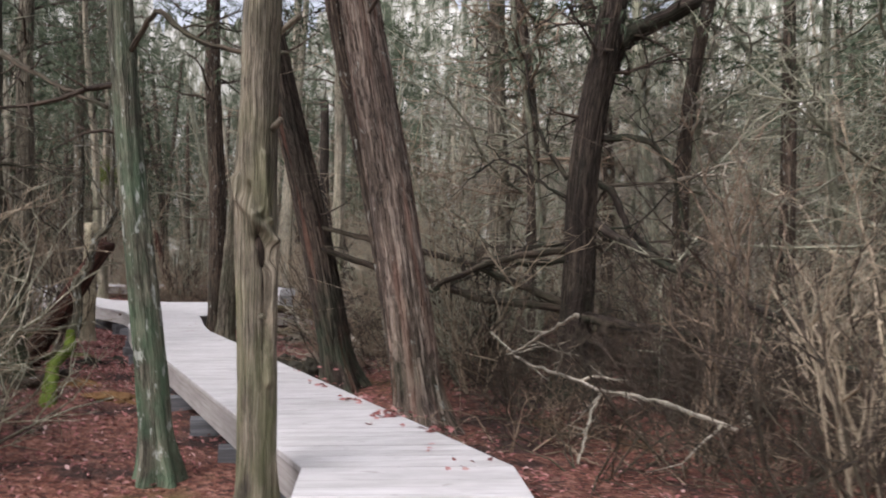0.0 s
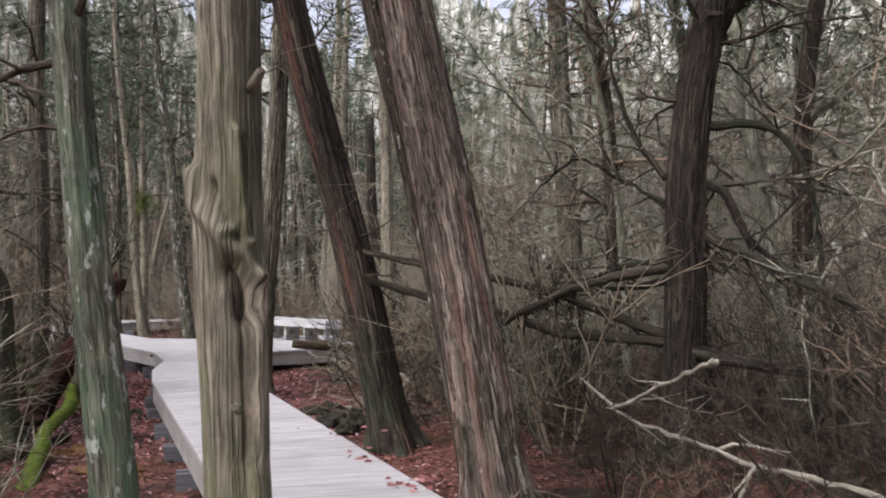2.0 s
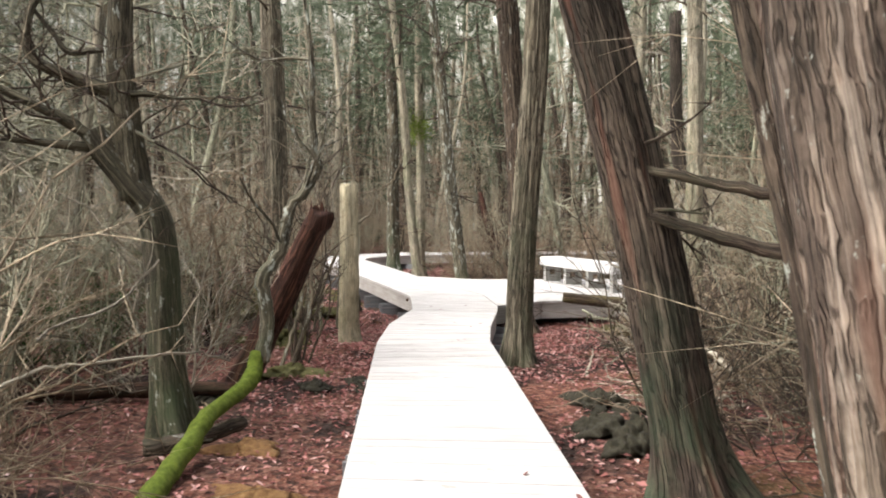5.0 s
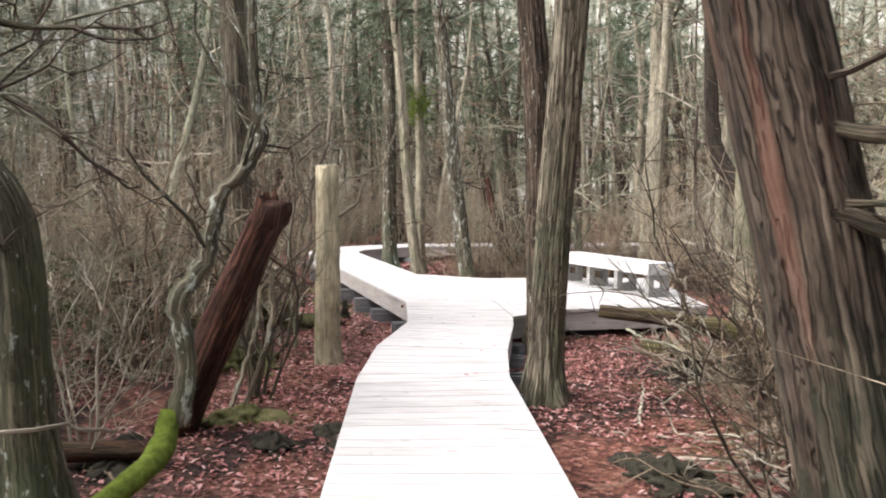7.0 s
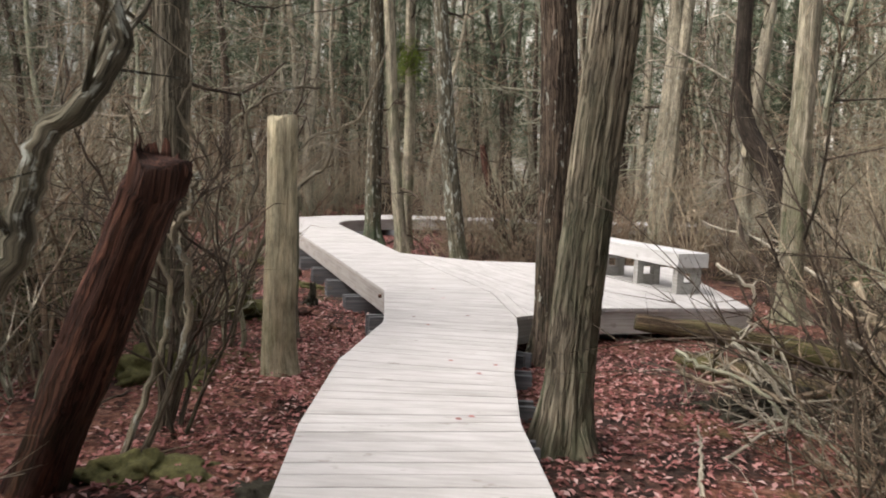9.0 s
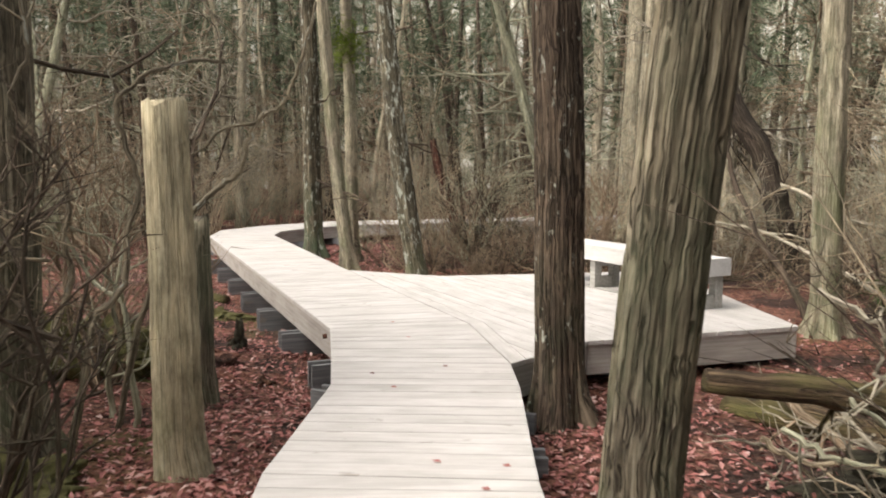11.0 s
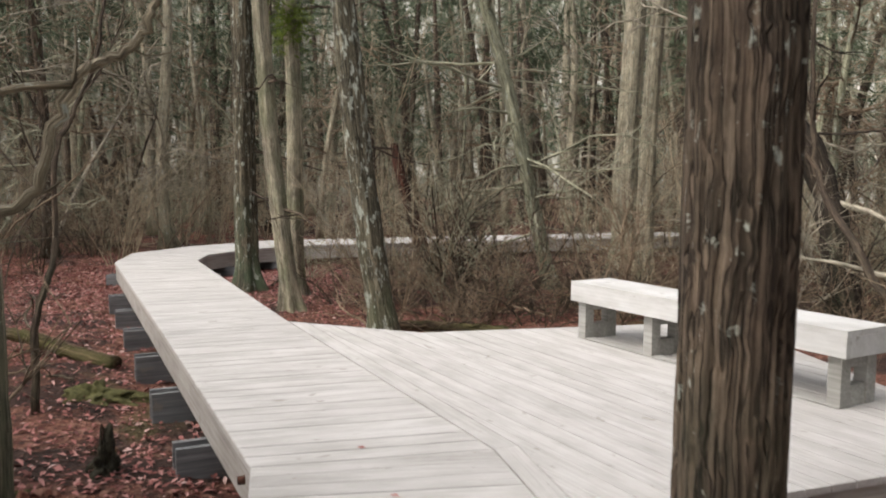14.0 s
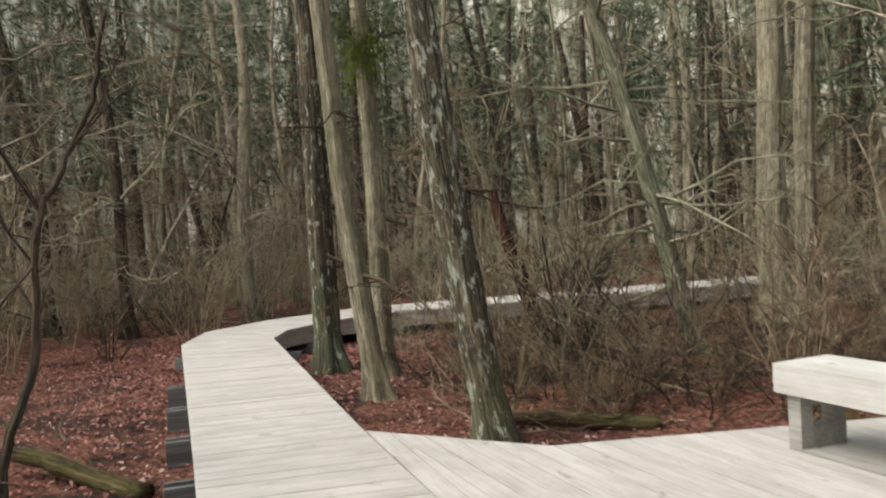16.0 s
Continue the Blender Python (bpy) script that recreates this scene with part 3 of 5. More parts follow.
def strips(seed, radius, amp, flute=0.12):
    """Bark in long strips that part and meet: the profile of a trunk at a height."""
    low = ridges(seed, 8, 0.0, flute)

    def shape(i, ang, z):
        cut = np.array([abs(noise.noise((c * radius * 26, d * radius * 26 + seed, z * 1.25))) for c, d in zip(np.cos(ang), np.sin(ang))])
        return low(i, ang) + amp * (np.minimum(1.0, cut * 5.0) - 0.75)
    return shape


def root_flare(z, ang, seed=0.0):
    k = max(0.0, 1 - z / 0.62)
    return 1 + k * k * (0.6 + 0.34 * np.sin(5 * ang + seed) + 0.14 * np.sin(3 * ang + 1.7 * seed))


def tree(name, foot, slope, radius, height, mat, label, seed, bend=(), stubs=8, crown=True, sides=44, amp=0.10, taper=0.45, twig=TWIG_DARK, extra=None, group="", stub_reach=(0.15, 1.5)):
    """A trunk standing at foot (plan, at deck height), leaning by slope per metre, with dead snags and a sparse crown."""
    rng = np.random.default_rng(seed)
    x, y = foot
    gz = ground_z(x + slope[0] * -0.4, y + slope[1] * -0.4)
    base = np.array([x + slope[0] * gz, y + slope[1] * gz, gz - 0.06])
    t = thing(name, base, label, "tree", group)
    zs = np.concatenate([[0, 0.12, 0.3, 0.6, 1.0], np.arange(1.7, height, 0.9)])
    if extra:
        zs = np.concatenate([[0, 0.12, 0.3, 0.6, 0.9], np.arange(1.0, 1.4, 0.2), np.arange(1.45, 2.4, 0.075), [2.6], np.arange(3.0, height, 0.9)])
    line, rad = [], []
    ph = rng.uniform(0, 6.28, 2)
    for z in zs:
        k = z - 0.06
        bx, by = (0, 0)
        for zz, dx, dy in bend:
            if z > zz:
                bx, by = bx + dx * (z - zz), by + dy * (z - zz)
        line.append((slope[0] * k + bx + 0.02 * math.sin(z * 1.3 + ph[0]), slope[1] * k + by + 0.02 * math.sin(z * 1.1 + ph[1]), z))
        rad.append(radius * (1 - taper * z / height))
    line = np.array(line)

    def ex(z, ang):
        k = root_flare(z, ang, seed)
        return k * extra(z, ang) if extra else k
    s = Soup()
    p = smooth_path(line, 7)
    zz = p[:, 2]
    r = np.interp(zz, zs, rad)
    if sides > 100:
        fine = strips(seed, radius, amp)
        tube(s, p, r, sides, lambda i, ang: fine(i, ang, zz[i]) * ex(zz[i], ang))
    else:
        sh = ridges(seed, 17 if sides > 30 else 8, amp, 0.12)
        tube(s, p, r, sides, lambda i, ang: sh(i, ang) * ex(zz[i], ang))
    part("trunk", s, mat, t)
    for _ in range(stubs):
        z = rng.uniform(0.9, min(height - 0.5, 5.5))
        i = int(np.argmin(abs(zz - z)))
        a = rng.uniform(0, 6.28)
        q = Soup()
        w = np.array([math.cos(a), math.sin(a), rng.uniform(-0.25, 0.3)])
        reach = rng.uniform(*stub_reach)
        if z < 4.0 and off_path(*(base + p[i] + w * reach)[:2]) < 1.3:
            continue
        branching(q, p[i] + w * r[i] * 0.6, w, reach, rng.uniform(0.012, 0.03), rng, 2 if rng.random() < 0.5 else 1, 3)
        part("branch", q, twig, t)
    if crown:
        q = Soup()
        for _ in range(16):
            z = rng.uniform(0.48, 0.97) * height
            i = int(np.argmin(abs(zz - z)))
            a = rng.uniform(0, 6.28)
            branching(q, p[i], (math.cos(a), math.sin(a), 0.35), rng.uniform(0.8, 1.8), 0.025, rng, 1, 4)
        tagged(part("crown", q, twig, t), kind="stuff")
        needles(part, t, p, zz, height, rng)
    return t


def needles(make, t, p, zz, height, rng, count=420, lo=0.5, reach=1.5):
    """Drooping flat sprays of scale leaves, each a small bent frond."""
    q = Soup()
    for _ in range(count):
        z = rng.uniform(lo, 1.0) * height
        i = int(np.argmin(abs(zz - z)))
        a, d = rng.uniform(0, 6.28), reach * rng.uniform(0.15, 1.0) * (1.25 - z / height)
        c = p[i] + np.array([math.cos(a) * d, math.sin(a) * d, rng.normal(0.1, 0.2)])
        frond(q, c, a, rng)
    tagged(make("foliage", q, FOLIAGE, t, smooth=False), kind="stuff")


def frond(q, c, a, rng, k_size=1.0):
    f = np.array([math.cos(a), math.sin(a), rng.uniform(-0.7, 0.3)])
    f /= np.linalg.norm(f)
    s = np.cross(f, rng.normal(0, 1, 3))
    s /= np.linalg.norm(s) + 1e-6
    v, t = [], []
    for k in range(5):
        o = c + f * 0.045 * k
        d = f * rng.uniform(0.08, 0.16) + s * (0.11 if k % 2 else -0.11) * rng.uniform(0.5, 1.2) + np.array([0, 0, -0.03])
        w = np.cross(d, s + f)
        w = w / (np.linalg.norm(w) + 1e-6) * 0.012
        v += [c + (o - w - c) * k_size, c + (o + w - c) * k_size, c + (o + d - c) * k_size]
        t.append((3 * k, 3 * k + 1, 3 * k + 2))
    q.add(v, t)


def beside(z, turn, line):
    """How far each angle at height z lies from a line drawn on the trunk's skin."""
    best = np.full(turn.shape, 9.0)
    q = np.stack([np.full(turn.shape, z), turn * 0.13], 1)
    for (za, aa), (zb, ab) in zip(line[:-1], line[1:]):
        a, d = np.array([za, aa * 0.13]), np.array([zb - za, (ab - aa) * 0.13])
        u = np.clip(((q - a) @ d) / (d @ d), 0, 1)
        best = np.minimum(best, np.linalg.norm(q - a - u[:, None] * d, axis=1))
    return best


def burl(z, ang):
    """Twisted root-like ridges that wind down round a swollen, hollow knot on the dead snag."""
    turn = np.mod(ang, 2 * math.pi)

    def swell(line, wide):
        return np.exp(-(beside(z, turn, line) / wide) ** 2)
    k = np.ones(turn.shape)
    k = k + 0.36 * swell([(2.16, 3.9), (2.05, 4.1), (1.96, 4.72), (1.90, 5.16), (1.86, 5.49), (1.81, 5.83)], 0.032)
    k = k + 0.36 * swell([(1.81, 5.85), (1.77, 5.98), (1.70, 6.02), (1.63, 5.85), (1.45, 5.8), (1.0, 5.75)], 0.026)
    k = k - 0.62 * swell([(1.82, 5.15), (1.77, 5.42), (1.69, 5.52)], 0.050)
    k = k - 0.26 * swell([(1.66, 5.53), (1.5, 5.48), (1.2, 5.5)], 0.014)
    k = k + 0.30 * swell([(2.3, 5.4), (2.08, 5.53), (2.01, 5.58), (1.93, 5.75)], 0.02)
    k = k - 0.34 * swell([(2.28, 5.65), (2.05, 5.72), (1.95, 5.74)], 0.014)
    k = k - 0.28 * swell([(2.12, 4.6), (2.02, 5.0), (1.94, 5.35)], 0.022)
    k = k + 0.26 * swell([(1.965, 5.0), (1.97, 5.22)], 0.02)
    k = k + 0.12 * math.exp(-((z - 2.1) / 0.16) ** 2) * np.exp(-((turn - 3.9) / 0.5) ** 2)
    k = k + 0.10 * math.exp(-((z - 1.8) / 0.3) ** 2)
    return k


tree("mossy_tree", (-1.62, 7.42), (-0.137, 0.033), 0.115, 8.5, BARK_MOSSY, "slim tree with green algae and pale lichen bark", 11, stubs=5)
dead_snag = tree("dead_snag", (-0.44, 6.33), (0.004, -0.038), 0.108, 6.5, BARK_SNAG, "bare grey dead trunk with a swollen hollow burl", 12, stubs=0, crown=False, sides=140, amp=0.035, extra=burl, taper=0.1)
for a, b, r in (((-0.35, 6.14, 0.915), (-0.30, 6.05, 0.92), 0.019), ((-0.36, 6.25, 1.98), (-0.28, 6.16, 2.02), 0.02), ((-0.35, 6.3, 2.55), (-0.2, 6.2, 2.62), 0.018)):
    o = np.array(dead_snag.location)
    part("knot", tube(Soup(), [np.array(a) - o, (np.array(a) + np.array(b)) / 2 - o, np.array(b) - o], [r, r * 0.95, r * 0.8], 9), BARK_SNAG, dead_snag, "short broken branch stub")
# a dark lens set under the burl's ridge, imitating the shade of its concavity
hollow = []
for i in range(9):
    for j in range(12):
        u, w = i / 8 * math.pi, j / 12 * 2 * math.pi
        h, side, out = 0.095 * math.cos(u), 0.030 * math.sin(u) * math.cos(w), 0.010 * math.sin(u) * math.sin(w)
        a = 5.40 - h * 2.2
        hollow.append((0.007 + (0.044 + out) * math.cos(a) - side * math.sin(a), -0.065 + (0.044 + out) * math.sin(a) + side * math.cos(a), 1.745 + h))
part("hollow", Soup().add(hollow, [(i * 12 + j, i * 12 + 12 + j, i * 12 + 12 + (j + 1) % 12, i * 12 + (j + 1) % 12) for i in range(8) for j in range(12)]), BARK_DARK, dead_snag, "dark lens standing in for shade in the burl's concavity")
tree("cedar_tree", (-1.43, 11.81), (-0.202, -0.139), 0.215, 9.5, BARK_TWO_TONE, "leaning dark cedar with shaggy bark and green foot", 13, stubs=2, sides=150, amp=0.12)
tree("cedar_tree", (-0.03, 9.71), (-0.186, -0.009), 0.235, 9.5, BARK_RED, "large leaning cedar with red-brown furrowed stringy bark", 14, stubs=2, sides=150, amp=0.13)
tree("cedar_tree", (-5.35, 17.23), (-0.013, -0.09), 0.178, 9.5, BARK_BROWN, "upright cedar with deeply furrowed brown bark in the deck's notch", 15, stubs=0, sides=150, amp=0.13)
tree("cedar_tree", (-4.23, 15.02), (0.112, -0.128), 0.164, 9.5, BARK_GREY, "leaning grey-green cedar beside the boardwalk edge", 16, stubs=0, sides=150, amp=0.12)
tree("cedar_tree", (-0.20, 9.78), (-0.21, -0.009), 0.105, 9.5, BARK_BROWN, "slim dark stem pressed against the large leaning cedar", 28, stubs=0)
tree("dark_tree", (1.53, 11.92), (0.013, -0.036), 0.225, 8.0, BARK_DARK, "thick dark crooked tree with drooping bare limbs", 17, stubs=10, bend=((2.9, 0.17, 0), (4.9, -0.15, 0)), sides=120, amp=0.13)
tree("cedar_tree", (-12.94, 24.45), (-0.021, 0.011), 0.19, 11, BARK_LICHEN, "dark cedar flecked with white lichen", 19, stubs=4)
tree("cedar_tree", (-11.31, 23.2), (-0.077, -0.052), 0.115, 10, BARK_PALE, "pale leaning trunk with mossy green foot", 20, stubs=3, amp=0.06)
mossy_trunk = tree("cedar_tree", (-11.94, 24.31), (-0.017, -0.002), 0.13, 10, BARK_PALE, "pale upright trunk with a moss clump", 21, stubs=3, amp=0.06)
clump_q = Soup()
clump_r = np.random.default_rng(90)
for _ in range(420):
    o = clump_r.normal(0, 1, 3) * np.array([0.13, 0.13, 0.20]) + np.array([-0.06, -0.02, 3.98])
    frond(clump_q, o, clump_r.uniform(0, 6.28), clump_r, 0.55)
part("moss_clump", clump_q, MOSS, mossy_trunk, "hanging green moss clump", smooth=False)
tree("cedar_tree", (-9.31, 22.0), (-0.097, -0.059), 0.15, 10, BARK_SPOTTED, "leaning grey cedar flecked with white lichen", 22, stubs=4)
tree("lichen_tree", (-8.82, 26.49), (-0.22, -0.125), 0.12, 8, BARK_FAR_GREEN, "leaning lichen-green tree with many fine bare branches", 23, stubs=34, crown=False, twig=TWIG_LICHEN, stub_reach=(0.8, 2.6))
tree("cedar_tree", (-8.39, 29.98), (0.023, -0.005), 0.23, 12, BARK_FAR, "tall pale tan trunk standing in brush", 24, stubs=4)
tree("cedar_tree", (-7.74, 28.32), (0.046, -0.015), 0.155, 12, BARK_FAR, "tall pale tan trunk standing in brush", 25, stubs=4)
tree("cedar_tree", (-3.89, 20.88), (-0.009, -0.032), 0.16, 10, BARK_PALE, "pale tan trunk with green algae beyond the bench", 26, stubs=4)
tree("cedar_tree", (0.26, 17.69), (-0.043, 0.03), 0.235, 10, BARK_GREY, "grey-green cedar deep in the thicket", 27, stubs=6)


def snag(name, line, radii, mat, label, category="stump", seed=0, sides=32, amp=0.10, jag=0.0):
    base = np.array(line[0])
    t = tagged(new(name), label, category)
    t.location = base
    s = trunk_soup(np.array(line) - base, radii, seed, sides, amp)
    if jag:
        q = s.v[0]
        r = np.random.default_rng(seed)
        q[-sides:, 2] += r.uniform(-jag, jag, sides)
        q[-2 * sides:-sides, 2] -= 0.04
    part("stem", s, mat, t)
    return t


snag("broken_post", [(-6.94, 15.30, -0.5), (-6.96, 15.28, -0.1), (-6.9, 15.22, 0.7), (-6.86, 15.17, 1.70)], [0.17, 0.13, 0.12, 0.115], BARK_POST,
     "broken pale dead trunk with mossy green foot", seed=31, sides=40, amp=0.05, jag=0.045)
snag("broken_post", [(-8.03, 16.51, -0.55), (-8.03, 16.51, -0.1), (-8.02, 16.52, 0.4), (-8.02, 16.53, 0.98)], [0.16, 0.12, 0.11, 0.095], BARK_GREY,
     "shorter broken dead trunk with algae on it", seed=32, amp=0.05, jag=0.06)
snag("leaning_log", [(-6.42, 12.80, -0.55), (-5.95, 12.71, 0.1), (-5.45, 12.62, 0.78), (-5.02, 12.54, 1.36)], [0.19, 0.16, 0.145, 0.125], ROTTEN,
     "dark red rotten log leaning with a broken end", "log", seed=33, sides=40, amp=0.16, jag=0.05)
snag("broken_stub", [(-11.4, 27.7, -0.5), (-11.6, 27.7, 0.2), (-12.0, 27.72, 1.35), (-12.15, 27.75, 1.9)], [0.14, 0.12, 0.10, 0.07], ROTTEN,
     "dark broken leaning stub in brush", seed=34, jag=0.08)


def limb(name, line, r0, r1, mat, label, category="branch", seed=0, kids=5, sides=9, twig_len=0.5, parent=None):
    p = smooth_path(line, 6)
    rng = np.random.default_rng(seed)
    base = p[0].copy()
    p = p - base
    p[1:-1] += rng.normal(0, 0.007 if r0 < 0.05 else 0.004, p[1:-1].shape)
    s = Soup()
    rad = np.linspace(r0, r1, len(p)) * (1 + rng.normal(0, 0.07, len(p)))
    tube(s, p, rad, sides, ridges(seed, 4, 0.06, 0.12))
    ob = tagged(new(name, s.mesh(name, mat)), label, category)
    ob.location = base
    for _ in range(kids):
        i = rng.integers(2, len(p))
        d = p[i] - p[i - 1]
        d = d / np.linalg.norm(d) + rng.normal(0, 0.8, 3)
        tip = base + p[i] + d * twig_len
        if tip[2] < 2.6 and off_path(*tip[:2]) < 1.5 and r0 < 0.2:
            continue
        q = Soup()
        branching(q, p[i], d, twig_len * rng.uniform(0.5, 1.4), min(r1 * 0.55 + 0.003, 0.016), rng, 1, 3)
        part("twig", q, mat, ob)
    return ob


DARKB = "dark fallen bare branch tangled among the trunks"
limb("fallen_branch", [(-1.72, 11.57, 1.63), (-1.51, 11.53, 1.60), (-1.08, 11.64, 1.50), (-0.38, 11.78, 1.37), (0.3, 11.85, 1.18), (0.85, 11.87, 0.98), (1.5, 11.9, 0.74)], 0.022, 0.05, TWIG_DARK, DARKB, seed=41, kids=8)
limb("fallen_branch", [(-1.72, 11.55, 1.40), (-1.6, 11.5, 1.36), (-1.08, 11.64, 1.19), (-0.3, 11.8, 1.02), (0.36, 11.86, 0.8), (1.5, 11.9, 0.72)], 0.03, 0.055, TWIG_DARK, DARKB, seed=42, kids=8)
limb("fallen_branch", [(-0.1, 10.9, 0.95), (0.29, 11.25, 1.14), (0.75, 11.47, 1.32), (1.5, 11.9, 1.45)], 0.03, 0.045, TWIG_DARK, DARKB, seed=43, kids=7)
limb("drooping_limb", [(1.6, 11.9, 1.9), (1.79, 11.78, 1.73), (2.09, 11.36, 1.53), (2.6, 10.9, 1.22), (3.26, 10.16, 0.89), (3.82, 9.59, 0.66)], 0.06, 0.03, BARK_DARK, "dark drooping bare limb", seed=44, kids=14, twig_len=0.8)
limb("fallen_branch", [(1.5, 11.8, 0.65), (2.2, 11.55, 0.54), (3.08, 10.82, 0.48), (4.2, 10.0, 0.3)], 0.07, 0.05, BARK_DARK, DARKB, seed=45, kids=6)
limb("drooping_limb", [(1.74, 11.9, 3.45), (1.85, 11.9, 3.75), (1.98, 11.9, 3.98), (2.17, 11.88, 4.13), (2.41, 11.87, 4.24), (2.9, 11.85, 4.5)], 0.17, 0.09, BARK_DARK, "thick dark crooked limb", seed=46, kids=8, sides=20)
for k, (line, r) in enumerate((
        ([(1.55, 11.82, 2.31), (1.91, 11.80, 2.18), (2.03, 11.79, 1.93), (2.21, 11.78, 1.62), (2.56, 11.76, 1.38), (2.96, 11.74, 1.13), (3.46, 11.71, 0.84), (4.2, 11.6, 0.5)], 0.055),
        ([(1.60, 11.81, 2.81), (2.27, 11.78, 2.79), (2.51, 11.77, 2.60), (2.68, 11.76, 2.22), (2.76, 11.75, 1.74), (2.79, 11.7, 1.0)], 0.045),
        ([(1.40, 11.83, 2.30), (1.12, 11.84, 2.70), (0.94, 11.85, 3.21), (0.84, 11.86, 3.75)], 0.032),
        ([(1.42, 11.83, 2.06), (0.94, 11.85, 2.32), (0.56, 11.87, 2.53), (0.17, 11.89, 2.28)], 0.025),
        ([(1.40, 11.83, 1.31), (0.93, 11.85, 1.25), (0.56, 11.87, 1.31), (0.30, 11.87, 1.12), (-0.09, 11.8, 0.92), (-0.35, 11.75, 0.85)], 0.045),
        ([(1.40, 11.84, 1.52), (0.94, 11.85, 1.44), (0.62, 11.83, 1.31), (0.37, 11.80, 1.16)], 0.03),
        ([(1.60, 11.80, 2.2), (2.15, 11.75, 2.24), (2.45, 11.72, 2.26), (2.74, 11.7, 2.28), (3.08, 11.6, 2.43)], 0.022),
        ([(1.60, 11.81, 1.58), (2.03, 11.79, 1.50), (2.44, 11.77, 1.56), (2.90, 11.74, 1.59)], 0.02))):
    limb("bare_limb", line, r, r * 0.4, BARK_DARK if k < 6 else TWIG_DARK, "dark crooked bare limb of the thick tree", seed=600 + k, kids=11, twig_len=0.55)
limb("dead_stick", [(1.48, 8.84, 0.83), (1.44, 8.94, 0.8), (1.25, 9.36, 0.64), (0.95, 9.87, 0.40), (0.8, 10.3, 0.30)], 0.018, 0.012, TWIG_PALE, "pale bleached dead stick", seed=47, kids=4)
limb("dead_stick", [(0.6, 10.6, 0.5), (0.96, 10.17, 0.26), (1.31, 9.65, 0.21), (1.74, 9.1, 0.15), (2.11, 8.51, 0.18), (2.6, 7.9, 0.1)], 0.012, 0.022, TWIG_PALE, "pale bleached dead stick", seed=48, kids=6)
limb("dead_stick", [(1.74, 9.1, 0.16), (1.64, 9.01, 0.02), (1.56, 8.75, -0.2), (1.5, 8.5, -0.36)], 0.015, 0.012, TWIG_PALE, "pale bleached dead stick", seed=49, kids=2)
limb("bare_limb", [(-1.95, 7.5, 2.75), (-1.63, 7.29, 2.99), (-1.36, 7.2, 2.8), (-0.93, 7.17, 2.66), (-0.6, 7.2, 2.66)], 0.022, 0.014, TWIG_DARK, "thin dark curving bare limb", seed=50, kids=4)
limb("bare_limb", [(-3.9, 8.5, 3.1), (-3.44, 8.28, 2.87), (-2.95, 8.13, 2.64), (-2.46, 8.08, 2.44)], 0.035, 0.015, TWIG_DARK, "dark bare limb of a swamp tree", seed=51, kids=8)
limb("moss_log", [(-4.95, 11.64, 0.18), (-4.86, 11.46, -0.03), (-4.69, 10.9, -0.15), (-4.42, 10.44, -0.27), (-4.12, 9.95, -0.36), (-3.9, 9.6, -0.46)], 0.06, 0.085, MOSS, "curved stem wrapped in bright green moss", "log", seed=52, kids=0, sides=14)
limb("lichen_sapling", [(-4.93, 11.68, 0.10), (-4.91, 11.72, 0.48), (-4.93, 11.69, 0.8), (-4.85, 11.82, 1.03), (-4.82, 11.85, 1.23), (-4.79, 11.9, 1.43), (-4.73, 11.99, 1.53), (-4.67, 12.09, 1.74), (-4.69, 12.06, 1.96), (-4.7, 12.04, 2.8)], 0.062, 0.026, BARK_SPOTTED, "thick crooked stem blotched with pale lichen", "sapling", seed=53, kids=16, sides=20, twig_len=0.7)

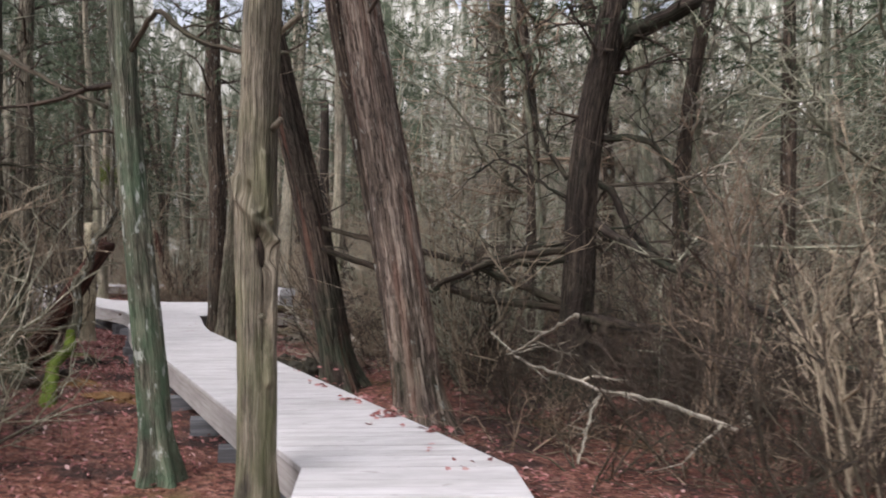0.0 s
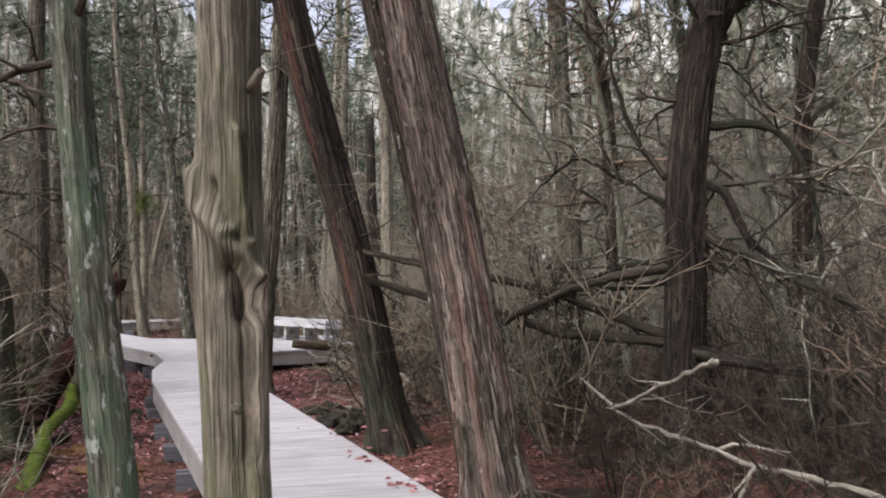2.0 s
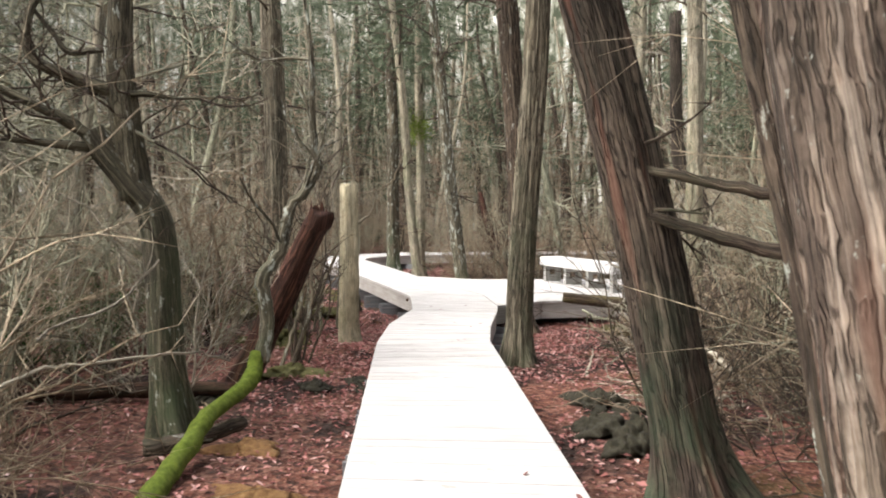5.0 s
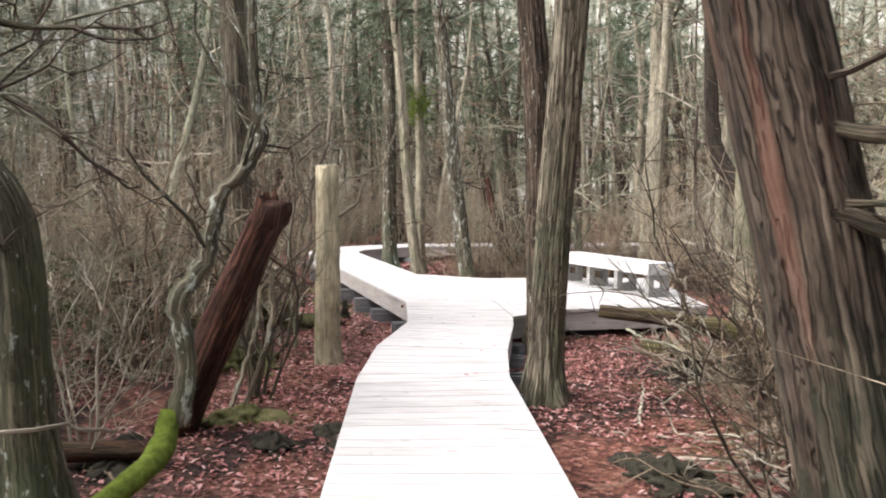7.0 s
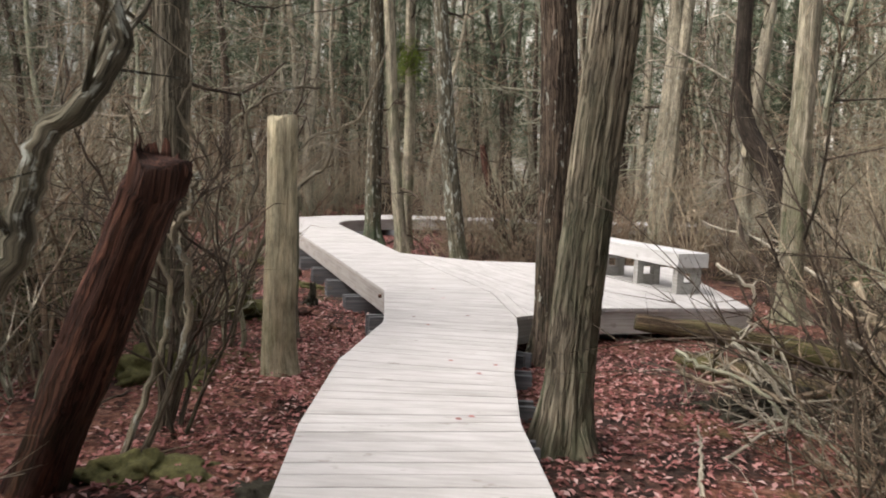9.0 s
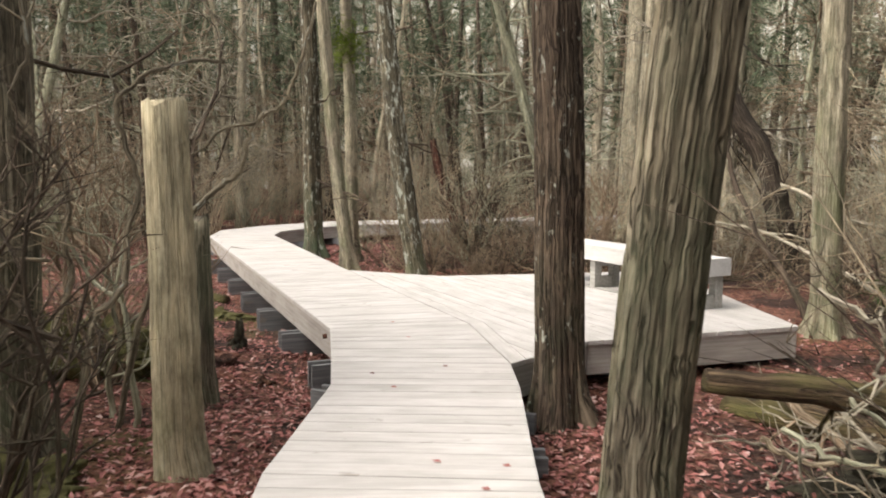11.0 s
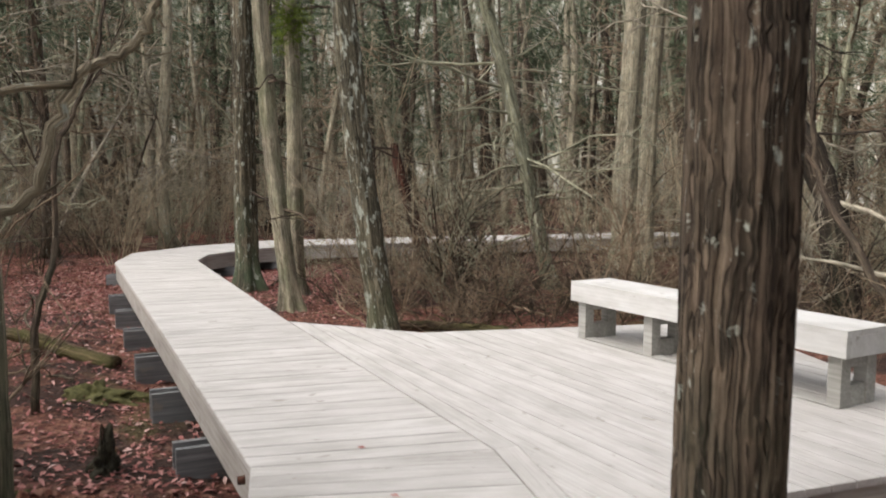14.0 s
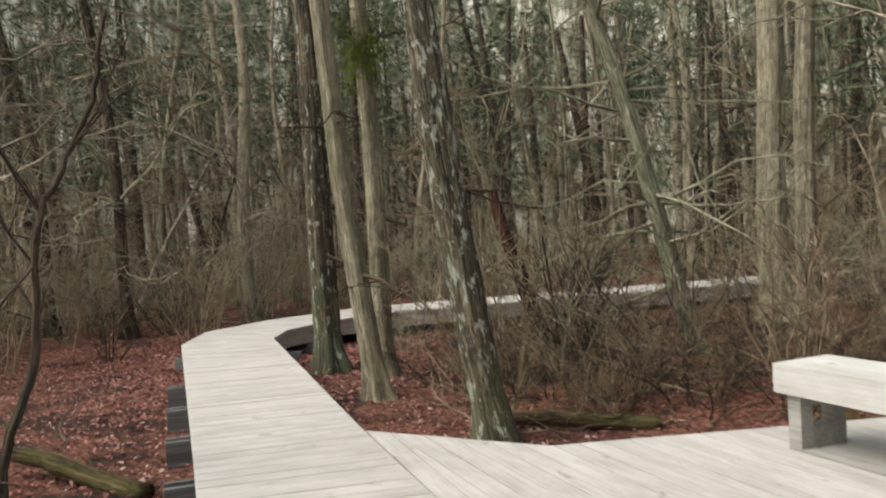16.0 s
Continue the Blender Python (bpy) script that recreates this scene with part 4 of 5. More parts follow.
def forked_tree():
    """An old tree whose trunk kinks aside at a broken fork, with a second stem going up and stout crooked limbs."""
    base = np.array((-5.33, 11.10, -0.50))
    t = thing("crooked_tree", base, "dark mossy tree with a kinked trunk and stout crooked bare limbs", "tree")

    def stem(name, line, r0, r1, sides, kids, seed, mat=BARK_OLD):
        p = smooth_path(np.array(line) - base, 7)
        q = Soup()
        sh = ridges(seed, 9 if sides > 20 else 4, 0.10, 0.16)
        tube(q, p, np.linspace(r0, r1, len(p)), sides, lambda i, a: sh(i, a) * root_flare(p[i][2], a, seed))
        part(name, q, mat, t)
        r = np.random.default_rng(seed)
        for _ in range(kids):
            i = r.integers(2, len(p))
            d = (p[i] - p[i - 1]) / np.linalg.norm(p[i] - p[i - 1]) + r.normal(0, 0.8, 3)
            w = Soup()
            branching(w, p[i], d, r.uniform(0.3, 0.9), 0.011, r, 2, 3, 0.3)
            part("branch", w, TWIG_DARK, t)

    stem("trunk", [base, (-5.37, 11.05, 0.23), (-5.39, 11.03, 0.95), (-5.42, 10.99, 1.33), (-5.53, 10.86, 1.58), (-5.66, 10.70, 1.86), (-5.70, 10.65, 1.98)], 0.17, 0.10, 40, 3, 180)
    stem("trunk", [(-5.50, 10.90, 1.45), (-5.55, 10.83, 2.11), (-5.57, 10.81, 2.56), (-5.56, 10.82, 3.3), (-5.62, 10.84, 4.6), (-5.6, 10.9, 6.2)], 0.125, 0.06, 32, 9, 181)
    stem("limb", [(-5.66, 10.66, 1.91), (-5.83, 10.41, 2.10), (-5.98, 10.23, 2.21), (-6.18, 10.0, 2.34), (-6.5, 9.7, 2.4)], 0.055, 0.02, 12, 6, 182)
    stem("limb", [(-5.68, 10.62, 1.85), (-5.83, 10.41, 1.87), (-5.98, 10.23, 1.89), (-6.3, 9.9, 1.93)], 0.04, 0.014, 10, 5, 183)
    stem("limb", [(-5.57, 10.74, 2.28), (-5.70, 10.57, 2.35), (-5.84, 10.40, 2.43), (-5.92, 10.31, 2.51), (-5.94, 10.28, 2.68), (-5.90, 10.32, 2.90), (-5.8, 10.45, 3.2)], 0.055, 0.03, 12, 6, 184)
    stem("limb", [(-5.60, 10.70, 2.60), (-5.75, 10.51, 2.56), (-5.82, 10.43, 2.69), (-5.92, 10.30, 2.90)], 0.03, 0.015, 10, 3, 185)
    stem("limb", [(-5.54, 10.78, 2.26), (-5.40, 10.93, 2.27), (-5.26, 11.09, 2.25), (-5.05, 11.33, 2.27)], 0.03, 0.010, 10, 5, 186)
    stem("limb", [(-5.60, 10.72, 2.0), (-5.54, 10.76, 2.03), (-5.42, 10.91, 1.95), (-5.32, 11.03, 1.84), (-5.19, 11.18, 1.70)], 0.022, 0.008, 8, 4, 187, TWIG_LICHEN)


forked_tree()
limb("fallen_branch", [(-4.07, 17.74, -0.1), (-3.35, 16.89, -0.3), (-2.76, 16.49, 0.01), (-2.39, 15.53, -0.08), (-1.9, 14.9, -0.1)], 0.03, 0.02, TWIG, "pale brown fallen branch", seed=66, kids=14, twig_len=0.9)
arched_sapling = limb("arched_sapling", [(-8.0, 15.7, -0.45), (-7.85, 15.8, 0.3), (-7.62, 15.98, 0.95), (-7.45, 16.12, 1.19), (-7.35, 16.25, 1.32), (-7.31, 16.30, 1.46), (-7.26, 16.35, 1.66), (-7.21, 16.40, 1.73), (-7.14, 16.47, 1.78), (-7.10, 16.51, 1.87), (-7.05, 16.56, 2.05), (-6.98, 16.68, 2.5)], 0.024, 0.011, BARK_GNARL, "crooked brown sapling arching towards the boardwalk", "sapling", seed=68, kids=0)
for line, r in (([(-7.26, 16.35, 1.66), (-7.36, 16.23, 1.64), (-7.43, 16.15, 1.59), (-7.49, 16.07, 1.48), (-7.6, 15.9, 1.4)], 0.014), ([(-7.26, 16.35, 1.66), (-7.25, 16.36, 1.74), (-7.25, 16.36, 1.84)], 0.008),
                ([(-7.35, 16.25, 1.32), (-7.32, 16.29, 1.33), (-7.29, 16.32, 1.36)], 0.008), ([(-7.14, 16.47, 1.78), (-7.10, 16.52, 1.76), (-7.02, 16.6, 1.79)], 0.005)):
    path = smooth_path([np.array(q) - np.array(arched_sapling.location) for q in line], 5)
    part("twig", tube(Soup(), path, np.linspace(r, r * 0.5, len(path)), 8), BARK_GNARL, arched_sapling)
limb("sapling", [(-10.45, 18.7, -0.45), (-10.52, 18.8, 0.30), (-10.6, 19.05, 0.75), (-10.74, 19.21, 1.53), (-10.74, 19.4, 1.87), (-10.71, 19.61, 2.31), (-10.72, 19.77, 2.9)], 0.035, 0.015, TWIG_DARK, "thin crooked bare sapling", "sapling", seed=70, kids=14, twig_len=0.8)
limb("fallen_log", [(-12.4, 19.95, -0.2), (-12.11, 20.04, -0.25), (-11.57, 20.13, -0.38), (-11.2, 20.2, -0.45)], 0.07, 0.09, BARK_LOG, "short mossy fallen log on the litter", "log", seed=71, kids=2, sides=14)
limb("crooked_tree", [(-4.7, 25.77, -0.5), (-4.79, 25.77, 0.1), (-4.91, 25.77, 0.83), (-5.19, 25.76, 1.66), (-5.53, 25.74, 2.2), (-5.71, 25.73, 3.04), (-5.8, 25.7, 6)], 0.26, 0.12, BARK_DARK, "dark crooked lichen-patched tree beyond the bench", "tree", seed=72, kids=10, sides=20, twig_len=1.6)
limb("bare_limb", [(-4.85, 25.77, 1.06), (-4.44, 25.27, 0.93), (-3.9, 24.75, 0.62), (-3.3, 24.3, 0.5)], 0.04, 0.02, TWIG_PALE, "pale drooping bare limb", seed=73, kids=6)



def mound(at, rx, ry, h, mat, label, seed, name="moss_hummock"):
    """A low uneven hummock of the swamp floor."""
    rng = np.random.default_rng(seed)
    n, m = 64, 26
    ph = rng.uniform(0, 6.28, 4)
    v, f = [], []
    for j in range(m):
        u = j / (m - 1)
        for i in range(n):
            a = 2 * math.pi * i / n
            k = (1 + 0.18 * math.sin(2 * a + ph[0]) + 0.12 * math.sin(5 * a + ph[1] + 3 * u)) * math.sin(u * math.pi / 2 + 0.02)
            v.append((rx * k * math.cos(a), ry * k * math.sin(a), h * math.cos(u * math.pi / 2) * (1 + 0.15 * math.sin(3 * a + ph[2])) - 0.12 * u))
    for j in range(m - 1):
        for i in range(n):
            k = (i + 1) % n
            f.append((j * n + i, (j + 1) * n + i, (j + 1) * n + k, j * n + k))
    v = [Vector(q) for q in v]
    v = [q * (1 + 0.7 * noise.noise(q * 5.5 + Vector((seed, 0, 0))) + 0.5 * noise.noise(q * 17 + Vector((0, seed, 0)))) for q in v]
    ob = tagged(new(name, Soup().add(v, f).mesh(name, mat)), label, "hummock")
    ob.location = (*at, ground_z(*at) + 0.02)
    ob.rotation_euler = (0, 0, rng.uniform(0, 6.28))


mound((-5.25, 13.30), 0.42, 0.22, 0.05, DARK_MOSS, "low bank of dark wet peat", 410)
mound((-5.45, 12.95), 0.30, 0.22, 0.06, DARK_MOSS, "low bank of dark wet peat", 411)
mound((-4.45, 11.05), 0.42, 0.30, 0.06, GOLD_MOSS, "golden brown moss cushion beside the mossy stem", 412)
mound((-3.65, 10.35), 0.40, 0.28, 0.06, GOLD_MOSS, "golden brown moss cushion on litter", 413)
mound((-2.75, 13.75), 0.45, 0.28, 0.10, DARK_MOSS, "dark peat root hummock", 414)
mound((-1.95, 12.55), 0.30, 0.22, 0.20, DARK_MOSS, "dark mossy rotten stump", 416)
mound((-3.35, 16.75), 0.55, 0.30, 0.12, DARK_MOSS, "dark peat bank under the fallen log", 417)
mound((-6.1, 12.1), 0.40, 0.30, 0.10, DARK_MOSS, "dark mossy hummock beside the rotten log", 418)
mound((-7.95, 17.15), 0.16, 0.12, 0.07, ROTTEN, "small rotten wood lump on leaf litter", 419)
mound((-9.3, 18.3), 0.14, 0.12, 0.06, ROTTEN, "small rotten wood lump on leaf litter", 420)
mound((-6.0, 13.2), 0.35, 0.25, 0.08, OLIVE_MOSS, "olive moss hummock at a shrub's foot", 403)
mound((-2.45, 12.9), 0.34, 0.26, 0.13, DARK_MOSS, "dark mossy root hummock", 404)
mound((-2.1, 13.1), 0.42, 0.28, 0.10, DARK_MOSS, "dark peat root hummock", 405)
mound((-7.6, 14.6), 0.45, 0.35, 0.16, OLIVE_MOSS, "olive moss hummock at a tree's foot", 406)
mound((-9.6, 16.6), 0.8, 0.45, 0.40, OLIVE_MOSS, "tall olive moss hummock among dark stems", 407)
mound((-9.0, 18.0), 0.10, 0.09, 0.22, DARK_MOSS, "small dark rotten stump on leaf litter", 408)
mound((-8.75, 17.3), 0.28, 0.2, 0.10, GROUND, "low hummock of red leaf litter", 409)
limb("fallen_log", [(-9.7, 22.6, -0.37), (-9.2, 22.75, -0.34), (-8.7, 22.85, -0.36), (-8.2, 23.0, -0.38)], 0.06, 0.075, BARK_LOG, "mossy fallen log behind the platform", "log", seed=442, kids=4, sides=12)
mound((-10.5, 19.3), 0.35, 0.3, 0.08, OLIVE_MOSS, "olive moss hummock on leaf litter", 415)

tree("cedar_tree", (-8.05, 15.05), (-0.035, 0.02), 0.175, 9.0, BARK_GREY, "tan-grey cedar with stringy bark and mossy foot", 430, stubs=5)
limb("fallen_log", [(-8.0, 10.2, -0.30), (-7.11, 10.97, -0.30), (-6.4, 11.6, -0.3), (-5.75, 12.2, -0.32)], 0.08, 0.07, ROTTEN, "reddish rotten fallen log on the litter", "log", seed=431, kids=3, sides=14)
limb("fallen_log", [(-5.0, 10.55, -0.38), (-4.8, 10.9, -0.34), (-4.75, 11.3, -0.3)], 0.07, 0.06, BARK_BROWN, "short brown fallen log beside the mossy stem", "log", seed=432, kids=0, sides=14)
limb("fallen_log", [(-4.2, 16.1, 0.30), (-3.7, 16.35, 0.24), (-3.1, 16.6, 0.14), (-2.3, 16.9, 0.0), (-1.2, 17.3, -0.2)], 0.065, 0.13, BARK_LOG, "mossy fallen log propped beside the boardwalk", "log", seed=433, kids=6, sides=18, twig_len=0.35)
limb("fallen_log", [(-4.35, 17.95, -0.36), (-3.9, 17.7, -0.3), (-3.3, 17.5, -0.3), (-2.6, 17.2, -0.34)], 0.10, 0.12, BARK_LOG, "rotten brown log lying on litter beside the platform", "log", seed=441, kids=4, sides=18)
limb("sapling", [(-4.0, 21.15, -0.5), (-4.03, 21.2, -0.36), (-4.29, 21.5, 0.09), (-4.66, 21.8, 0.55), (-5.08, 22.5, 1.31), (-5.18, 22.75, 2.0), (-5.2, 22.9, 3.0)], 0.045, 0.02, TWIG_DARK, "dark bowed bare sapling beyond the platform", "sapling", seed=434, kids=12, twig_len=0.8)
limb("bare_limb", [(-5.6, 23.2, 0.7), (-5.35, 22.95, 0.64), (-4.74, 22.5, 0.57), (-4.14, 22.0, 0.37), (-3.36, 21.5, -0.03), (-2.9, 21.2, -0.35)], 0.012, 0.028, TWIG_PALE, "pale arching bare limb beyond the platform", seed=435, kids=14, twig_len=0.8)
limb("fallen_branch", [(-2.62, 15.7, 0.81), (-2.36, 15.53, 0.39), (-2.34, 15.33, 0.05), (-2.06, 14.95, -0.03), (-1.6, 14.6, -0.3)], 0.012, 0.026, TWIG_PALE, "pale forked fallen branch", seed=437, kids=9, twig_len=0.5)
limb("fallen_branch", [(-3.79, 17.3, 0.09), (-3.24, 16.4, -0.29), (-3.57, 16.12, -0.38)], 0.012, 0.018, TWIG_PALE, "pale forked fallen branch", seed=438, kids=8, twig_len=0.5)
limb("dead_stick", [(-5.14, 9.85, 0.5), (-5.14, 9.95, 0.58), (-5.09, 10.39, 0.69), (-5.06, 10.76, 1.0)], 0.012, 0.008, TWIG_PALE, "thin pale dead stick", seed=439, kids=3)
limb("dead_stick", [(-4.9, 9.2, 0.2), (-4.76, 9.6, 0.38), (-4.8, 10.1, 0.36), (-4.76, 10.81, 0.32), (-4.8, 11.2, 0.2)], 0.014, 0.008, TWIG_PALE, "thin pale dead stick", seed=440, kids=4)


def stem_clump(at, height, n, mat, label, seed, lean=(0, 0)):
    """Several crooked stems from one root, each with its twigs, none of them over the walkway."""
    foot = np.array((*at, ground_z(*at) - 0.05))
    t = thing("shrub", foot, label, "shrub")
    rng = np.random.default_rng(seed)
    made = tries = 0
    while made < n and tries < 90:
        tries += 1
        a = rng.uniform(0, 6.28)
        q = Soup()
        o = (math.cos(a) * 0.1, math.sin(a) * 0.1, 0)
        branching(q, o, (math.cos(a) * 0.3 + lean[0], math.sin(a) * 0.3 + lean[1], 1.0), height * rng.uniform(0.6, 1.0), rng.uniform(0.016, 0.026), rng, 3, 4, 0.2, 0.03, 6, 0.55)
        v = np.concatenate(q.v) + foot
        if np.hypot(v[:, 0] - at[0], v[:, 1] - at[1]).max() > 1.1 or off_path(v[:, 0], v[:, 1]).min() < 0.9:
            continue
        part("stem", q, mat, t)
        made += 1


stem_clump((-6.45, 13.75), 2.0, 9, TWIG_DARK, "clump of dark crooked stems beside the leaning log", 450, (0.15, 0.1))
stem_clump((-9.0, 16.35), 2.1, 8, TWIG, "clump of brown crooked stems among leaf litter", 451)
stem_clump((-9.3, 17.1), 2.3, 6, TWIG, "clump of brown crooked stems among leaf litter", 452)
stem_clump((-8.0, 13.9), 2.4, 7, TWIG, "clump of brown crooked stems in the thicket", 453)
stem_clump((-6.6, 10.4), 2.2, 7, TWIG_LICHEN, "clump of lichen-grey crooked stems in the thicket", 454)
stem_clump((-4.2, 7.6), 2.2, 7, TWIG_LICHEN, "clump of lichen-grey crooked stems in the thicket", 455)
stem_clump((2.6, 9.0), 2.6, 8, TWIG, "clump of brown crooked stems in the thicket", 456)
stem_clump((3.2, 7.0), 2.8, 9, TWIG_TAN, "clump of tan stems close beside the boardwalk", 457)
stem_clump((0.5, 12.9), 2.2, 7, TWIG_DARK, "clump of dark crooked stems in the thicket", 458)
stem_clump((-7.3, 24.0), 1.7, 8, TWIG, "clump of brown stems behind the platform", 459)
stem_clump((-9.8, 25.3), 1.9, 8, TWIG_DARK, "clump of dark stems behind the platform", 460)
stem_clump((-6.0, 24.0), 2.0, 8, TWIG_TAN, "clump of tan stems behind the platform", 461)
stem_clump((-2.6, 18.9), 2.2, 8, TWIG_TAN, "clump of tan stems beyond the platform", 462)


def kinked(start, way, length, steps, rng, kink=0.55, rise=0.18):
    """A gnarled line: straight runs with abrupt bends."""
    d = np.array(way, float) / np.linalg.norm(way)
    p = [np.array(start, float)]
    for _ in range(steps):
        d = d + rng.normal(0, kink, 3) * np.array([1, 1, 0.7]) + np.array([0, 0, rise])
        d /= np.linalg.norm(d)
        p.append(p[-1] + d * length / steps * rng.uniform(0.6, 1.4))
    return np.array(p)


def gnarled_shrub(at, height, stems, mat, label, seed, thick=0.028):
    """Gnarled stems from one root, each forking into crooked limbs and twigs."""
    foot = np.array((*at, ground_z(*at) - 0.05))
    t = thing("gnarled_shrub", foot, label, "shrub", "gnarled shrubs")
    rng = np.random.default_rng(seed)
    made = tries = 0
    while made < stems and tries < 60:
        tries += 1
        a = rng.uniform(0, 6.28)
        r0 = thick * rng.uniform(0.6, 1.15)
        p = smooth_path(kinked((0.14 * math.cos(a), 0.14 * math.sin(a), 0), (0.5 * math.cos(a), 0.5 * math.sin(a), 1.0), height * rng.uniform(0.7, 1.1), 8, rng), 3)
        s = Soup()
        sh = ridges(seed + tries, 3, 0.05, 0.22)
        tube(s, p, np.linspace(r0, r0 * 0.35, len(p)) * (1 + rng.normal(0, 0.08, len(p))), 9, sh)
        limbs = []
        for _ in range(5):
            i = rng.integers(6, len(p))
            d = (p[i] - p[i - 1]) / np.linalg.norm(p[i] - p[i - 1]) + rng.normal(0, 0.9, 3) * np.array([1, 1, 0.5])
            q = smooth_path(kinked(p[i], d, height * rng.uniform(0.2, 0.42), 5, rng, 0.5, 0.05), 2)
            w = Soup()
            tube(w, q, np.linspace(r0 * 0.45, 0.004, len(q)), 6)
            for _ in range(5):
                k = rng.integers(2, len(q))
                branching(w, q[k], q[k] - q[k - 1] + rng.normal(0, 0.05, 3), rng.uniform(0.15, 0.4), 0.004, rng, 1, 3, 0.35)
            limbs.append(w)
        v = np.concatenate([np.concatenate(w.v) for w in [s] + limbs]) + foot
        if off_path(v[:, 0], v[:, 1]).min() < 0.95 or np.hypot(*(v - foot)[:, :2].T).max() > 1.5:
            continue
        part("stem", s, mat, t)
        for w in limbs:
            part("branch", w, mat, t)
        made += 1


GNARL = "gnarled shrub of crooked lichen-grey stems on the swamp floor"
for k, (x, y, h, n, thick) in enumerate((
        (-8.5, 14.1, 2.3, 3, 0.030), (-8.1, 15.9, 2.2, 2, 0.024), (-9.0, 15.0, 2.4, 3, 0.026), (-7.4, 12.0, 2.2, 3, 0.026), (-8.9, 13.2, 2.6, 4, 0.03), (-6.3, 9.5, 2.2, 3, 0.024),
        (-7.6, 9.9, 2.6, 4, 0.028), (0.7, 13.9, 2.2, 4, 0.026), (-0.9, 15.3, 2.2, 4, 0.024), (-1.3, 18.2, 2.4, 4, 0.026), (2.6, 10.4, 2.2, 3, 0.026), (-2.4, 21.6, 2.2, 4, 0.024))):
    gnarled_shrub((x, y), h, n, TWIG_DARK if k == 10 else (BARK_GNARL, TWIG_LICHEN)[k % 2], GNARL, 800 + k, thick)

PILE = "pale crooked dead branch of a brush pile"
for k, (line, r) in enumerate((
        ([(-3.38, 15.50, 0.36), (-3.24, 15.52, 0.27), (-3.07, 15.53, 0.04), (-3.02, 15.54, -0.07), (-3.17, 15.52, -0.18), (-3.28, 15.51, -0.30), (-3.47, 15.50, -0.45)], 0.016),
        ([(-3.81, 15.8, 0.20), (-3.59, 15.7, 0.14), (-3.26, 15.6, 0.10), (-3.02, 15.54, -0.07), (-2.82, 15.55, -0.16), (-2.61, 15.5, -0.3), (-2.3, 15.4, -0.45)], 0.014),
        ([(-2.74, 15.56, 0.81), (-2.54, 15.58, 0.47), (-2.25, 15.60, 0.26), (-2.16, 15.61, 0.06), (-2.12, 15.62, -0.14), (-2.0, 15.6, -0.48)], 0.024),
        ([(-2.76, 15.56, 0.45), (-2.57, 15.58, 0.35), (-2.50, 15.58, 0.17), (-2.41, 15.59, 0.06), (-2.43, 15.59, -0.08), (-2.29, 15.60, -0.19), (-2.1, 15.6, -0.45)], 0.022),
        ([(-3.22, 15.5, -0.5), (-2.91, 15.55, -0.42), (-2.66, 15.57, -0.34), (-2.32, 15.60, -0.22), (-2.0, 15.62, -0.1), (-1.5, 15.6, 0.1)], 0.018),
        ([(-2.9, 15.8, 0.68), (-2.73, 15.56, 0.61), (-2.38, 15.5, 0.53), (-2.1, 15.4, 0.35), (-1.7, 15.2, -0.4)], 0.016),
        ([(-3.72, 16.4, 0.75), (-3.50, 16.31, 0.64), (-3.43, 16.31, 0.60), (-3.43, 16.31, 0.45), (-3.45, 16.31, 0.36), (-3.26, 16.28, 0.28), (-3.0, 16.2, -0.4)], 0.015),
        ([(-3.66, 16.4, 0.30), (-3.54, 16.32, 0.22), (-3.38, 16.30, 0.12), (-3.22, 16.28, 0.01), (-2.8, 16.2, -0.42)], 0.018),
        ([(-3.96, 16.37, -0.04), (-3.77, 16.35, -0.12), (-3.48, 16.31, -0.08), (-3.21, 16.28, -0.14), (-2.7, 16.1, -0.45)], 0.017))):
    limb("brush_branch", line, r, r * 0.6, (TWIG_PALE, TWIG_LICHEN, TWIG_TAN)[k % 3], PILE, seed=640 + k, kids=7, sides=8, twig_len=0.45)["group"] = "brush pile branches"
near_stem = "crooked dark stem with an elbow beside the leaning log"
for k, (line, r) in enumerate((
        ([(-6.30, 13.4, -0.5), (-6.17, 13.55, 0.04), (-6.12, 13.62, 0.42), (-6.13, 13.61, 0.74), (-6.17, 13.54, 0.93), (-6.12, 13.62, 1.07), (-6.11, 13.64, 1.22), (-6.09, 13.67, 1.27), (-6.15, 13.57, 1.28), (-6.21, 13.47, 1.27), (-6.3, 13.33, 1.15)], 0.026),
        ([(-6.35, 13.3, -0.5), (-6.22, 13.44, 0.07), (-6.19, 13.50, 0.29), (-6.17, 13.53, 0.57), (-6.20, 13.47, 0.8), (-6.3, 13.4, 1.1), (-6.25, 13.3, 1.6)], 0.022),
        ([(-7.75, 15.1, -0.5), (-7.63, 15.18, 0.06), (-7.59, 15.25, 0.45), (-7.50, 15.40, 0.65), (-7.47, 15.42, 1.0), (-7.44, 15.50, 1.25), (-7.50, 15.40, 1.69), (-7.45, 15.47, 1.84), (-7.32, 15.68, 1.99), (-7.15, 15.95, 2.03)], 0.024),
        ([(-7.9, 14.8, -0.5), (-7.67, 15.13, 0.6), (-7.67, 15.13, 0.94), (-7.65, 15.16, 1.20), (-7.69, 15.09, 1.46), (-7.79, 14.93, 1.74), (-7.74, 15.01, 2.02), (-7.76, 14.97, 2.5)], 0.022))):
    limb("crooked_sapling", line, r, r * 0.5, BARK_GNARL, near_stem if k < 2 else "crooked grey-brown stem behind the broken post", "sapling", seed=660 + k, kids=9, sides=10, twig_len=0.4)


